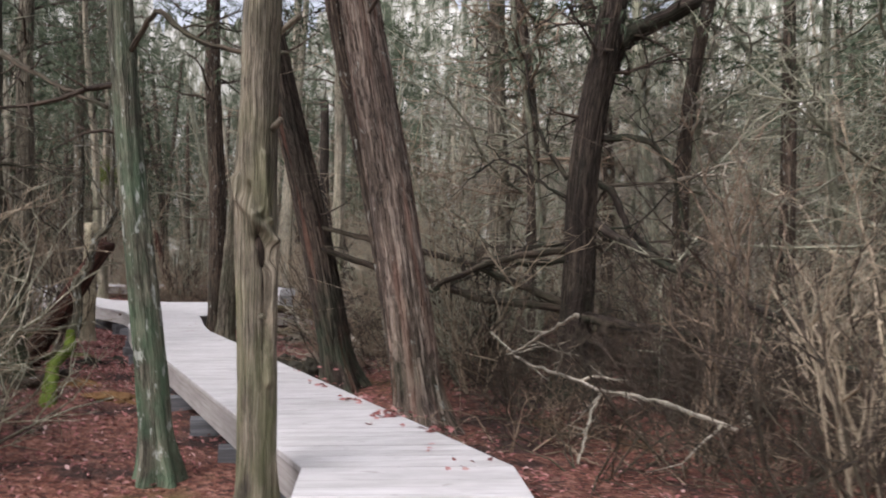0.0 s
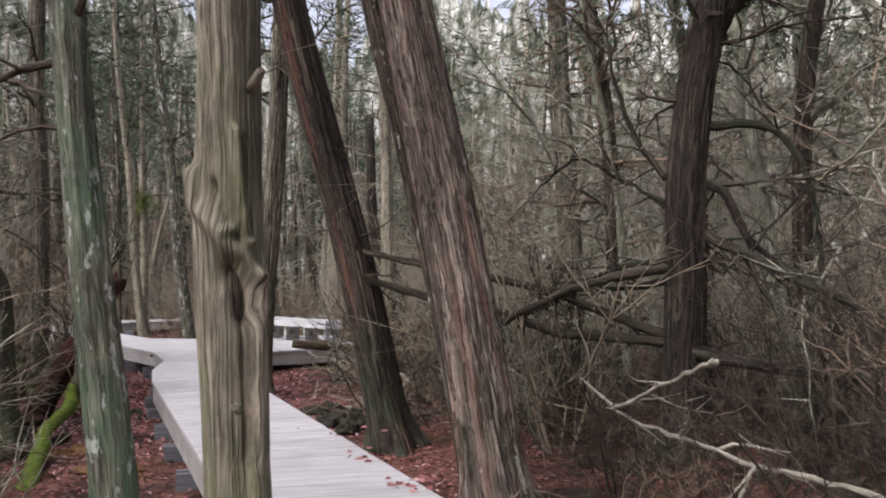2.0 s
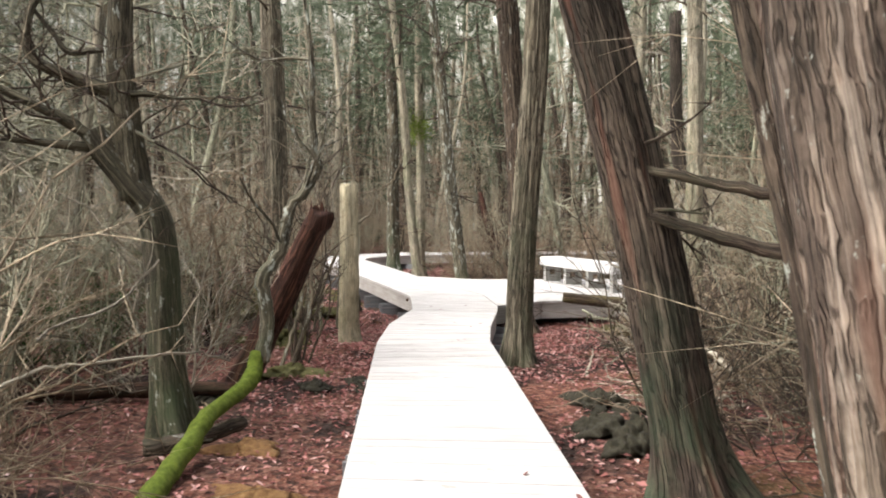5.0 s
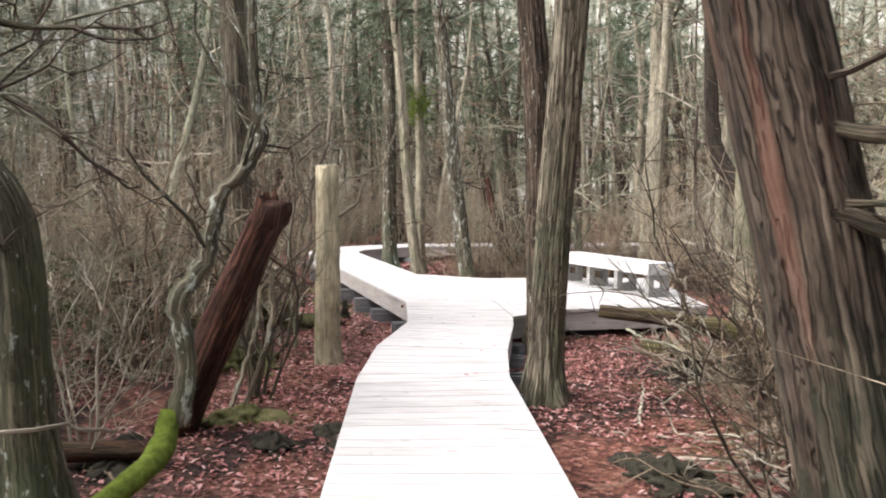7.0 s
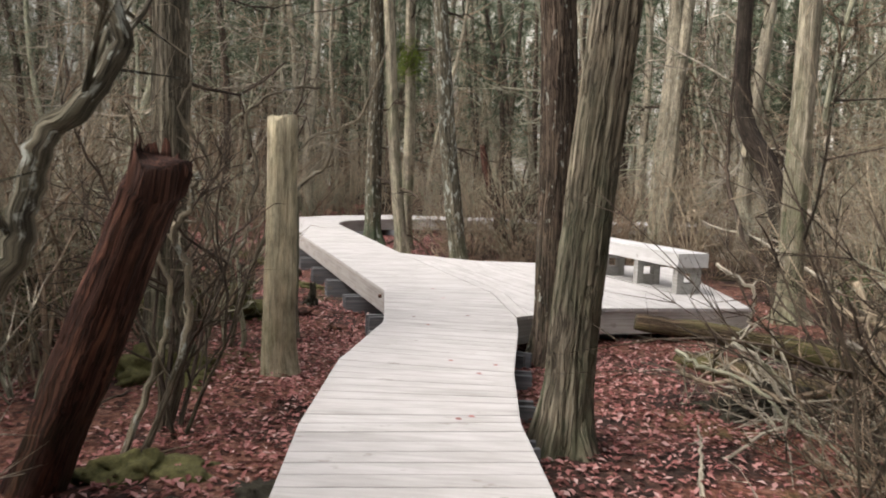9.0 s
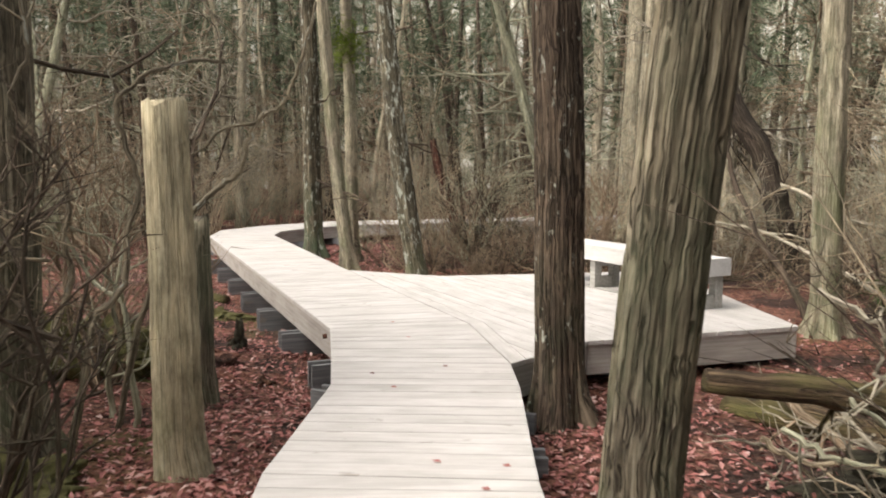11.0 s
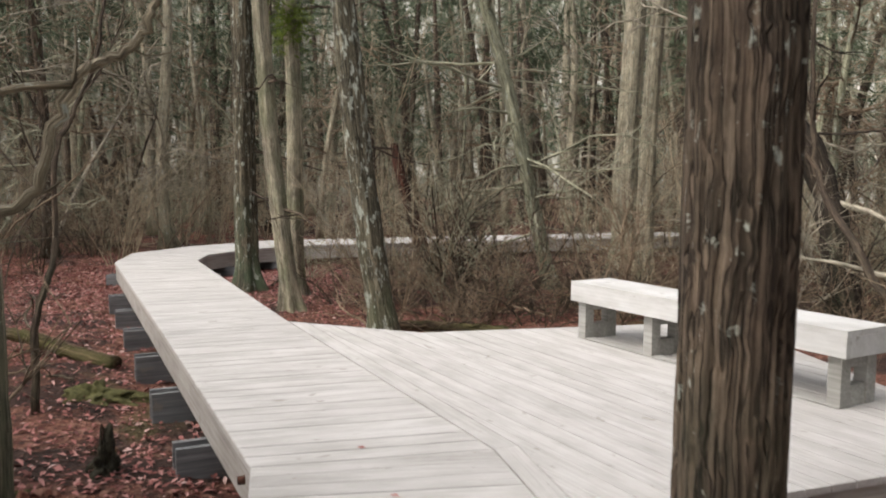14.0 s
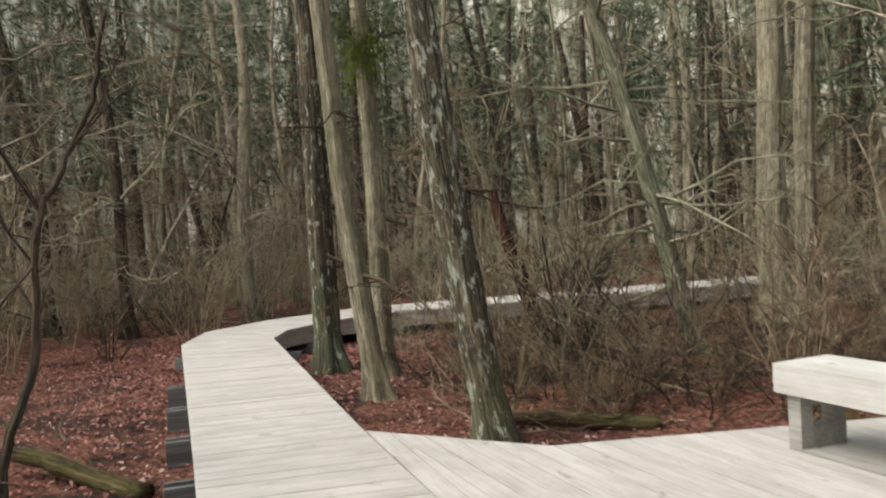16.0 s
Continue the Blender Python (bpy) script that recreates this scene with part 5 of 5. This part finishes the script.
def sticks():
    """Loose dead sticks on the swamp floor."""
    rng = np.random.default_rng(470)
    n = 0
    while n < 260:
        x, y = rng.uniform(-14, 4), rng.uniform(5.5, 27)
        if n % 4 == 1:
            x, y = rng.uniform(-11.5, -5.5), rng.uniform(22, 27)
        if not 1.3 < off_path(x, y) < 4.5:
            continue
        n += 1
        if n % 3 == 0:
            x, y = rng.uniform(-4.0, -1.4), rng.uniform(13.6, 18.4)
        a, l, tilt = rng.uniform(0, 6.28), rng.uniform(0.4, 1.6), rng.uniform(-0.02, 0.28)
        z = ground_z(x, y)
        d = np.array([math.cos(a), math.sin(a), tilt])
        p = np.array([x, y, z - 0.01])
        if off_path(x, y) < 1.25 or off_path(*(p + d * l)[:2]) < 1.3:
            continue
        limb("dead_stick", [p, p + d * l * .35 + rng.normal(0, .04, 3) * (1, 1, .3), p + d * l * .7 + rng.normal(0, .05, 3) * (1, 1, .3), p + d * l], rng.uniform(0.008, 0.022), 0.005,
             (TWIG_PALE, TWIG, TWIG_DARK)[n % 3], "bare dead stick lying on leaf litter", "stick", 471 + n, kids=3, sides=6, twig_len=0.35)["group"] = "loose dead sticks"


sticks()


def sprigs(at, height, seed):
    """A low evergreen bush with small dark green sprays."""
    t = thing("evergreen_shrub", (*at, ground_z(*at) - 0.03), "low evergreen shrub with dull green sprays", "shrub", "evergreen shrubs")
    rng = np.random.default_rng(seed)
    q, g = Soup(), Soup()
    for _ in range(9):
        a = rng.uniform(0, 6.28)
        branching(q, (0, 0, 0), (math.cos(a) * 0.6, math.sin(a) * 0.6, 1.0), height * rng.uniform(0.6, 1.1), 0.011, rng, 2, 5, 0.2, 0.02, 4)
    v = np.concatenate(q.v)
    for k in rng.choice(len(v), 420):
        if v[k][2] > 0.25:
            frond(g, v[k], rng.uniform(0, 6.28), rng, 0.6)
    tagged(part("crown", q, TWIG, t), kind="stuff")
    tagged(part("foliage", g, EVERGREEN, t, smooth=False), kind="stuff")


for k, (x, y, h) in enumerate(((-8.6, 12.6, 1.3), (-8.0, 11.5, 1.1), (-9.4, 14.6, 1.0), (-10.4, 15.8, 1.2), (-3.2, 21.9, 0.7), (-2.6, 21.2, 0.8), (-7.4, 10.2, 1.0))):
    sprigs((x, y), h, 700 + k)

# ---- background woods ----


def wood_variant(seed, mat, radius, height, foliage, n_branch):
    """A far trunk with dead side branches and, above, sparse sprays."""
    rng = np.random.default_rng(seed)
    t = thing("cedar_tree", (0, 0, -0.5), "slender cedar trunk with dead side branches in the woods", "tree", "trees of the swamp woods")
    lean = rng.normal(0, 0.07, 2)
    zs = np.linspace(0, height, 9)
    line = np.array([(lean[0] * z + 0.16 * math.sin(0.55 * z + seed), lean[1] * z + 0.14 * math.sin(0.7 * z + 2 * seed), z) for z in zs])
    line -= line[0]
    p = smooth_path(line, 2)
    r = np.linspace(radius, radius * 0.4, len(p))
    sh = ridges(seed, 6, 0.08, 0.12)
    part("trunk", tube(Soup(), p, r, 12, lambda i, a: sh(i, a) * root_flare(p[i][2], a, seed)), mat, t)
    q = Soup()
    for _ in range(n_branch):
        z = rng.uniform(1.0, height * 0.95)
        i = int(np.argmin(abs(p[:, 2] - z)))
        a = rng.uniform(0, 6.28)
        branching(q, p[i], (math.cos(a), math.sin(a), rng.uniform(-0.2, 0.35)), rng.uniform(0.6, 2.0), 0.018, rng, 1, 7, sides=3)
    for _ in range(7):
        z = rng.uniform(1.2, 6.0)
        i = int(np.argmin(abs(p[:, 2] - z)))
        a = rng.uniform(0, 6.28)
        branching(q, p[i], (math.cos(a), math.sin(a), rng.uniform(-0.3, 0.6)), rng.uniform(1.4, 2.8), 0.034, rng, 2, 5, 0.3, 0.0, 3)
    tagged(part("crown", q, (TWIG, TWIG_LICHEN, TWIG_PALE)[seed % 3], t), kind="stuff")
    if foliage:
        needles(part, t, p, p[:, 2], height, rng, foliage, 0.38, 1.7)
    return t


variants = [wood_variant(101, BARK_FAR_GREEN, 0.12, 11, 380, 30), wood_variant(102, BARK_FAR, 0.10, 10, 0, 36), wood_variant(103, BARK_BROWN, 0.13, 11, 500, 28),
            wood_variant(104, BARK_FAR, 0.15, 12, 260, 26), wood_variant(105, BARK_FAR_GREEN, 0.07, 9, 0, 38), wood_variant(106, BARK_FAR_GREEN, 0.10, 10, 400, 32)]

bare = [wood_variant(107, BARK_FAR_GREEN, 0.08, 7, 0, 34), wood_variant(109, BARK_FAR, 0.10, 7.5, 0, 34)]


def shrub_variant(seed, mat, height, stems, spread):
    """A leafless shrub: several stems from one foot, each with its own twigs."""
    rng = np.random.default_rng(seed)
    t = thing("shrub", (0, 0, 0), "leafless twiggy brown shrub on the swamp floor", "shrub", "bare shrubs of the understory")
    for _ in range(stems):
        a = rng.uniform(0, 6.28)
        s = Soup()
        d = (math.cos(a) * spread, math.sin(a) * spread, 1.0)
        branching(s, (math.cos(a) * 0.12, math.sin(a) * 0.12, -0.08), d, height * rng.uniform(0.6, 1.1), rng.uniform(0.008, 0.017), rng, 2, 6, 0.17, 0.02, 4, 0.75)
        part("stem", s, mat, t)
    return t


shrubs = [shrub_variant(201, TWIG_PALE, 1.5, 8, 0.4), shrub_variant(202, TWIG_TAN, 1.9, 8, 0.5), shrub_variant(203, TWIG_DARK, 1.4, 9, 0.6),
          shrub_variant(204, TWIG, 1.1, 10, 0.7), shrub_variant(205, TWIG_DARK, 2.3, 7, 0.4), shrub_variant(206, TWIG_TAN, 2.8, 9, 0.35),
          shrub_variant(207, TWIG_LICHEN, 2.0, 7, 0.5)]

KEEP = [(-1.62, 7.42), (-0.44, 6.33), (-1.43, 11.81), (-0.03, 9.71), (-5.35, 17.23), (-4.23, 15.02), (1.53, 11.92), (-5.4, 11.0), (-12.94, 24.45), (-11.31, 23.2),
        (-11.94, 24.31), (-9.31, 22.0), (-8.82, 26.49), (-8.39, 29.98), (-7.74, 28.32), (-3.89, 20.88), (0.26, 17.69), (-6.9, 15.2), (-8.03, 16.5), (-5.6, 12.75), (-11.7, 27.7)]


def scatter(n, lo, hi, near, rng, own, tries=40):
    out = []
    k = 0
    while len(out) < n and k < n * tries:
        k += 1
        x, y = rng.uniform(*lo), rng.uniform(*hi)
        if off_path(x, y) < near:
            continue
        if any((x - a) ** 2 + (y - b) ** 2 < own * own for a, b in out):
            continue
        if any((x - a) ** 2 + (y - b) ** 2 < 0.8 for a, b in KEEP):
            continue
        out.append((x, y))
    return out


CLEAR = np.array([(-6.4, 13.2), (-7.2, 15.2), (-8.6, 17.2), (-15.3, 22.6)])


def in_clear(x, y, reach):
    """The open, leaf-strewn strip beside the walkway."""
    for a, b in zip(CLEAR[:-1], CLEAR[1:]):
        d = b - a
        u = np.clip(((x - a[0]) * d[0] + (y - a[1]) * d[1]) / (d @ d), 0, 1)
        if math.hypot(x - a[0] - u * d[0], y - a[1] - u * d[1]) < reach:
            return True
    return False


rng = np.random.default_rng(5)
spots = scatter(235, (-42, 24), (2, 58), 4.2, rng, 1.3)
open_spots = [q for i, q in enumerate(spots) if i >= len(variants) and -19 < q[0] < -5 and 4 < q[1] < 18]
spots = [q for q in spots if q not in open_spots]
for i, (x, y) in enumerate(spots):
    v = variants[i % len(variants)]
    m = pose(x, y, ground_z(x, y) - 0.05 if abs(x + 8) < 22 and y < 43 else -0.47, 0, 0, rng.uniform(0, 360))
    if i < len(variants):
        v.matrix_basis = m
    else:
        copy_thing(v, m)
for x, y, turn in ((3.0, 13.6, 40), (4.7, 14.6, 130), (2.2, 16.0, 250), (5.4, 11.9, 300), (6.1, 9.4, 80), (0.9, 15.2, 190)):
    copy_thing(variants[2], pose(x, y, ground_z(x, y) - 0.05, 0, 0, turn))
spots = scatter(8, (-15, -7), (5.5, 14), 3.6, rng, 0.9) + scatter(12, (-3, 8), (18.5, 32), 3.2, rng, 1.2) + open_spots[::2]
for i, (x, y) in enumerate(spots):
    m = pose(x, y, ground_z(x, y) - 0.05, 0, 0, rng.uniform(0, 360))
    if i < len(bare):
        bare[i].matrix_basis = m
    else:
        copy_thing(bare[i % 2], m)
near = [(2.9, 11.2), (3.6, 12.2), (2.6, 13.4), (1.2, 14.2), (4.4, 11.0), (3.4, 14.0), (5.0, 13.0), (4.6, 9.2), (0.2, 14.8), (1.9, 15.5), (5.6, 10.4), (2.1, 10.9),
        (2.9, 5.7), (3.3, 6.6), (2.7, 7.3), (3.6, 8.2), (2.5, 8.7), (3.3, 9.4), (2.6, 10.3), (4.2, 7.2), (0.9, 10.6), (0.4, 12.4), (-0.6, 13.2), (2.2, 12.4),
        (-6.9, 11.2), (-6.3, 10.1), (-7.4, 12.3), (-6.3, 11.9), (-7.9, 11.4), (-5.9, 9.2), (-4.4, 8.4), (-3.6, 7.2), (-2.9, 6.4), (-7.8, 13.6),
        (-2.3, 15.3), (-2.2, 14.4), (-2.7, 16.9), (-2.0, 13.7), (-2.3, 15.6), (-1.7, 14.9), (-2.2, 17.0), (-2.9, 18.4), (-1.6, 16.2), (-3.0, 19.6), (-8.2, 13.9), (-8.7, 14.6), (-9.0, 15.6),
        (-9.0, 31.0), (-8.5, 31.7), (-7.8, 32.3), (-7.0, 33.0), (-6.3, 33.7), (-8.2, 31.2), (-7.2, 32.2)]
pick = [4, 2, 4, 2, 2, 4, 2, 2, 2, 4, 2, 2, 4, 2, 4, 1, 2, 4, 2, 4, 2, 3, 2, 4, 6, 1, 6, 0, 1, 6, 1, 0, 6, 6, 2, 3, 2, 4, 2, 3, 2, 1, 3, 2, 1, 2, 6,
        4, 5, 4, 5, 1, 4, 5]
spots = near + [q for q in scatter(235, (-24, 9), (3.5, 34), 2.0, rng, 0.8) if not in_clear(*q, 1.9) and (q[1] > 7 or off_path(*q) > 2.9)]
for i, (x, y) in enumerate(spots):
    v = shrubs[pick[i] if i < len(pick) else i % len(shrubs)]
    k = rng.uniform(0.75, 1.2)
    m = pose(x, y, ground_z(x, y), 0, 0, rng.uniform(0, 360))
    if v.location.length == 0:
        v.matrix_basis = m
    else:
        c = copy_thing(v, m)
        c.scale = (k, k, k)


def thicket():
    """The rest of the understory, too tangled to count."""
    rng = np.random.default_rng(55)
    bases = []
    for seed, h in ((301, 1.3), (302, 1.8), (303, 1.0)):
        s = Soup()
        r = np.random.default_rng(seed)
        for _ in range(7):
            a = r.uniform(0, 6.28)
            branching(s, (0, 0, -0.08), (math.cos(a) * 0.6, math.sin(a) * 0.6, 1.0), h * r.uniform(0.6, 1.1), 0.012, r, 2, 5, 0.19, 0.01, 3, 0.8)
        bases.append((np.concatenate(s.v), s.f))
    for mat, name, lo, hi, n in ((TWIG_LICHEN, "thicket", (-28, 14), (6, 42), 150), (TWIG_TAN, "thicket", (-26, 12), (6, 40), 150), (TWIG, "thicket", (-12, -3), (23.2, 30), 60)):
        s = Soup()
        for x, y in scatter(n, lo, hi, 2.2 if n > 100 else 1.5, rng, 0.7):
            if in_clear(x, y, 2.3):
                continue
            v, f = bases[rng.integers(0, 3)]
            a, k = rng.uniform(0, 6.28), rng.uniform(0.8, 1.4) * (1.0 if n > 100 else 0.6)
            c, d = math.cos(a) * k, math.sin(a) * k
            s.add(v @ np.array([(c, d, 0), (-d, c, 0), (0, 0, k)]) + np.array([x, y, ground_z(x, y)]), f)
        tagged(part(name, s, mat, None), "tangled leafless brown understory thicket", "brush", kind="stuff")


thicket()


def low_brush():
    """Low dark bare brush on wet ground, each bush a thing of its own."""
    rng = np.random.default_rng(57)
    kinds = []
    for seed, mat, h in ((311, TWIG_DARK, 0.75), (312, TWIG_DARK, 1.0), (313, TWIG, 0.7)):
        r = np.random.default_rng(seed)
        t = thing("low_shrub", (0, 0, 0), "low dark leafless shrub tangled over wet peat", "shrub", "low dark brush")
        q = Soup()
        for _ in range(11):
            a = r.uniform(0, 6.28)
            branching(q, (0.15 * math.cos(a), 0.15 * math.sin(a), -0.06), (math.cos(a), math.sin(a), r.uniform(0.3, 1.1)), h * r.uniform(0.6, 1.2), 0.010, r, 2, 4, 0.3, -0.02, 4, 0.9)
        tagged(part("crown", q, mat, t), kind="stuff")
        kinds.append(t)
    spots = scatter(46, (0.6, 5.0), (7.5, 14.5), 1.75, rng, 0.5) + scatter(34, (-2.9, 1.0), (11.5, 18.5), 1.75, rng, 0.5) + scatter(16, (-9.5, -3.5), (6.5, 11.5), 2.2, rng, 0.6) + scatter(26, (-11, -3.6), (22.3, 27), 1.8, rng, 0.6)
    for i, (x, y) in enumerate(spots):
        m = pose(x, y, ground_z(x, y), 0, 0, rng.uniform(0, 360))
        if i < len(kinds):
            kinds[i].matrix_basis = m
        else:
            copy_thing(kinds[i % len(kinds)], m)


low_brush()


def leaning_poles():
    """Dead poles fallen aslant among the standing trees."""
    rng = np.random.default_rng(480)
    for i, (x, y) in enumerate(scatter(60, (-26, 10), (5, 40), 4.6, rng, 1.5)):
        a, l = rng.uniform(0, 6.28), rng.uniform(2.5, 6.5)
        up = rng.uniform(0.35, 1.6)
        d = np.array([math.cos(a), math.sin(a), up])
        d /= np.linalg.norm(d)
        tip = np.array([x, y]) + d[:2] * l
        if off_path(*tip) < 2.6:
            continue
        p = np.array([x, y, ground_z(x, y) - 0.05])
        limb("leaning_pole", [p, p + d * l * .35 + rng.normal(0, .08, 3), p + d * l * .7 + rng.normal(0, .1, 3), p + d * l], rng.uniform(0.03, 0.07), 0.02,
             (BARK_FAR, BARK_FAR_GREEN, BARK_BROWN, TWIG_PALE)[i % 4], "dead pole leaning aslant in the thicket", "dead tree", 490 + i, kids=9, sides=7, twig_len=0.9)["group"] = "leaning dead poles"


leaning_poles()


def far_woods():
    """Trunks and brush too far and too many to count."""
    rng = np.random.default_rng(77)
    s, dark, b = Soup(), Soup(), Soup()
    for _ in range(700):
        a, d = rng.uniform(-0.9, 3.6), rng.uniform(30, 56)
        x, y = -6 + math.cos(a) * d, 14 + math.sin(a) * d
        h, r = rng.uniform(7, 13), rng.uniform(0.07, 0.22)
        l = rng.normal(0, 1.1, 2)
        tube(s if rng.random() < 0.5 else dark, [(x, y, -0.6), (x + l[0] * .5, y + l[1] * .5, h / 2), (x + l[0], y + l[1], h)], [r, r * 0.8, r * 0.4], 5, cap=False)
        for _ in range(9):
            z = rng.uniform(1, h)
            w = rng.normal(0, 1, 3) * np.array([1, 1, 0.35])
            tube(b, wander((x, y, z), w, rng.uniform(0.6, 2.2), 3, 0.2, 0.0, rng), [0.02, 0.016, 0.01, 0.006], 3, cap=False)
    for _ in range(2200):
        a, d = rng.uniform(-0.9, 3.6), rng.uniform(16, 50)
        x, y = -6 + math.cos(a) * d, 14 + math.sin(a) * d
        w = np.array([rng.normal(0, 0.35), rng.normal(0, 0.35), 1.0])
        if off_path(x, y) > 2.5:
            tube(b, wander((x, y, -0.5), w, rng.uniform(0.8, 2.6), 4, 0.15, 0.0, rng), [0.024, 0.020, 0.015, 0.010, 0.005], 3, cap=False)
    g = Soup()
    for i in range(145):
        a, d = rng.uniform(-0.9, 3.6) if i < 120 else rng.uniform(1.7, 2.5), rng.uniform(24, 54)
        x, y, low, high = -6 + math.cos(a) * d, 14 + math.sin(a) * d, rng.uniform(1.5, 6), rng.uniform(10, 16)
        for _ in range(18):
            z = rng.uniform(low, high)
            w = 1.7 * (1.15 - z / high)
            for _ in range(18):
                frond(g, np.array([x, y, z]) + rng.normal(0, 1, 3) * (w, w, 0.4), rng.uniform(0, 6.28), rng, 2.1)
    tagged(part("far_foliage", g, FOLIAGE, None, smooth=False), "dark green sprays of far cedars", "foliage", kind="stuff")
    tagged(part("far_trunks", s, BARK_FAR, None), "far grey-tan trunks of the swamp woods", "woods", kind="stuff")
    tagged(part("far_trunks", dark, BARK_BROWN, None), "far dark brown trunks of the swamp woods", "woods", kind="stuff")
    tagged(part("far_brush", b, TWIG, None), "far brown brush and dead twigs", "brush", kind="stuff")


far_woods()


def backdrop():
    s = Soup()
    r = np.random.default_rng(9)
    n = 1100
    v, f = [], []
    top = 25.0
    for i in range(n):
        a = 2 * math.pi * i / n
        top = min(29.0, max(22.0, top + r.normal(0, 0.7)))
        for z in (-1.0, 5.0, top - r.uniform(0, 2.0) * (i % 2)):
            v.append((-8 + 62 * math.cos(a), 14 + 62 * math.sin(a), z))
    for i in range(n):
        j = (i + 1) % n
        for k in (0, 1):
            f.append((i * 3 + k, j * 3 + k, j * 3 + k + 1, i * 3 + k + 1))
    tagged(part("backdrop", s.add(v, f), WOODS, None), "distant grey-brown edge of the woods with pale sky gaps and haze painted in", "backdrop", kind="structure")


backdrop()


def leaf_litter():
    """Curled oak leaves over the swamp floor along the walkway."""
    rng = np.random.default_rng(21)
    s = Soup()
    made = 0
    while made < 56000:
        line = SEG_A if rng.random() < 0.55 else SEG_B[:4]
        k = rng.integers(0, len(line) - 1)
        u = rng.random()
        c = line[k] + (line[k + 1] - line[k]) * u
        x, y = c + rng.normal(0, 2.0, 2)
        if y < 4.5:
            continue
        bare_peat = noise.noise((x * 0.75, y * 0.75, 5.0))
        if y < 14.5 and bare_peat > 0.18 and rng.random() < min(0.92, (bare_peat - 0.18) * 6):
            continue
        made += 1
        z = ground_z(x, y) + rng.uniform(0.003, 0.03)
        a, l = rng.uniform(0, 6.28), rng.uniform(0.016, 0.038)
        d = np.array([math.cos(a), math.sin(a), rng.normal(0, 0.25)])
        w = np.array([-d[1], d[0], rng.normal(0, 0.25)]) * rng.uniform(0.35, 0.6)
        up = np.array([0, 0, rng.uniform(0.1, 0.35)])
        o = np.array([x, y, z])
        s.add([o - d * l, o - w * l + up * l, o + d * l, o + w * l + up * l, o - w * l * .5 - d * l * .6], [(0, 1, 2), (0, 2, 3)])
    tagged(part("leaf_litter", s, LEAVES, None, smooth=False), "rust-red fallen oak leaves on the swamp floor", "leaves", kind="stuff")


leaf_litter()


def deck_leaves():
    rng = np.random.default_rng(22)
    s = Soup()
    spots = [(-0.42, 8.89, 0.15, 34), (0.02, 8.27, 0.16, 44), (0.42, 7.75, 0.12, 22), (0.1, 7.95, 0.3, 10), (-0.9, 9.6, 0.2, 14), (-1.5, 10.5, 0.3, 8), (0.75, 6.9, 0.2, 8)]
    for cx, cy, sp, n in spots:
        for _ in range(n):
            x, y = cx + rng.normal(0, sp * .6), cy + rng.normal(0, sp * .6)
            a, l = rng.uniform(0, 6.28), rng.uniform(0.02, 0.045)
            d, w = np.array([math.cos(a), math.sin(a), 0]), np.array([-math.sin(a), math.cos(a), 0.2]) * 0.5
            o = np.array([x, y, 0.006])
            s.add([o - d * l, o - w * l, o + d * l, o + w * l + np.array([0, 0, 0.01])], [(0, 1, 2), (0, 2, 3)])
    for c in SEG_A[1:]:
        for _ in range(4):
            x, y = c + rng.normal(0, 0.5, 2)
            if off_path(x, y) < 0.5:
                o, l = np.array([x, y, 0.006]), 0.025
                s.add([o + (l, 0, 0), o + (0, l * .6, .004), o - (l, 0, 0), o - (0, l * .6, 0)], [(0, 1, 2), (0, 2, 3)])
    tagged(part("fallen_leaves", s, LEAVES, None, smooth=False), "few wet brown leaves lying on the boardwalk", "leaves", kind="stuff")


deck_leaves()
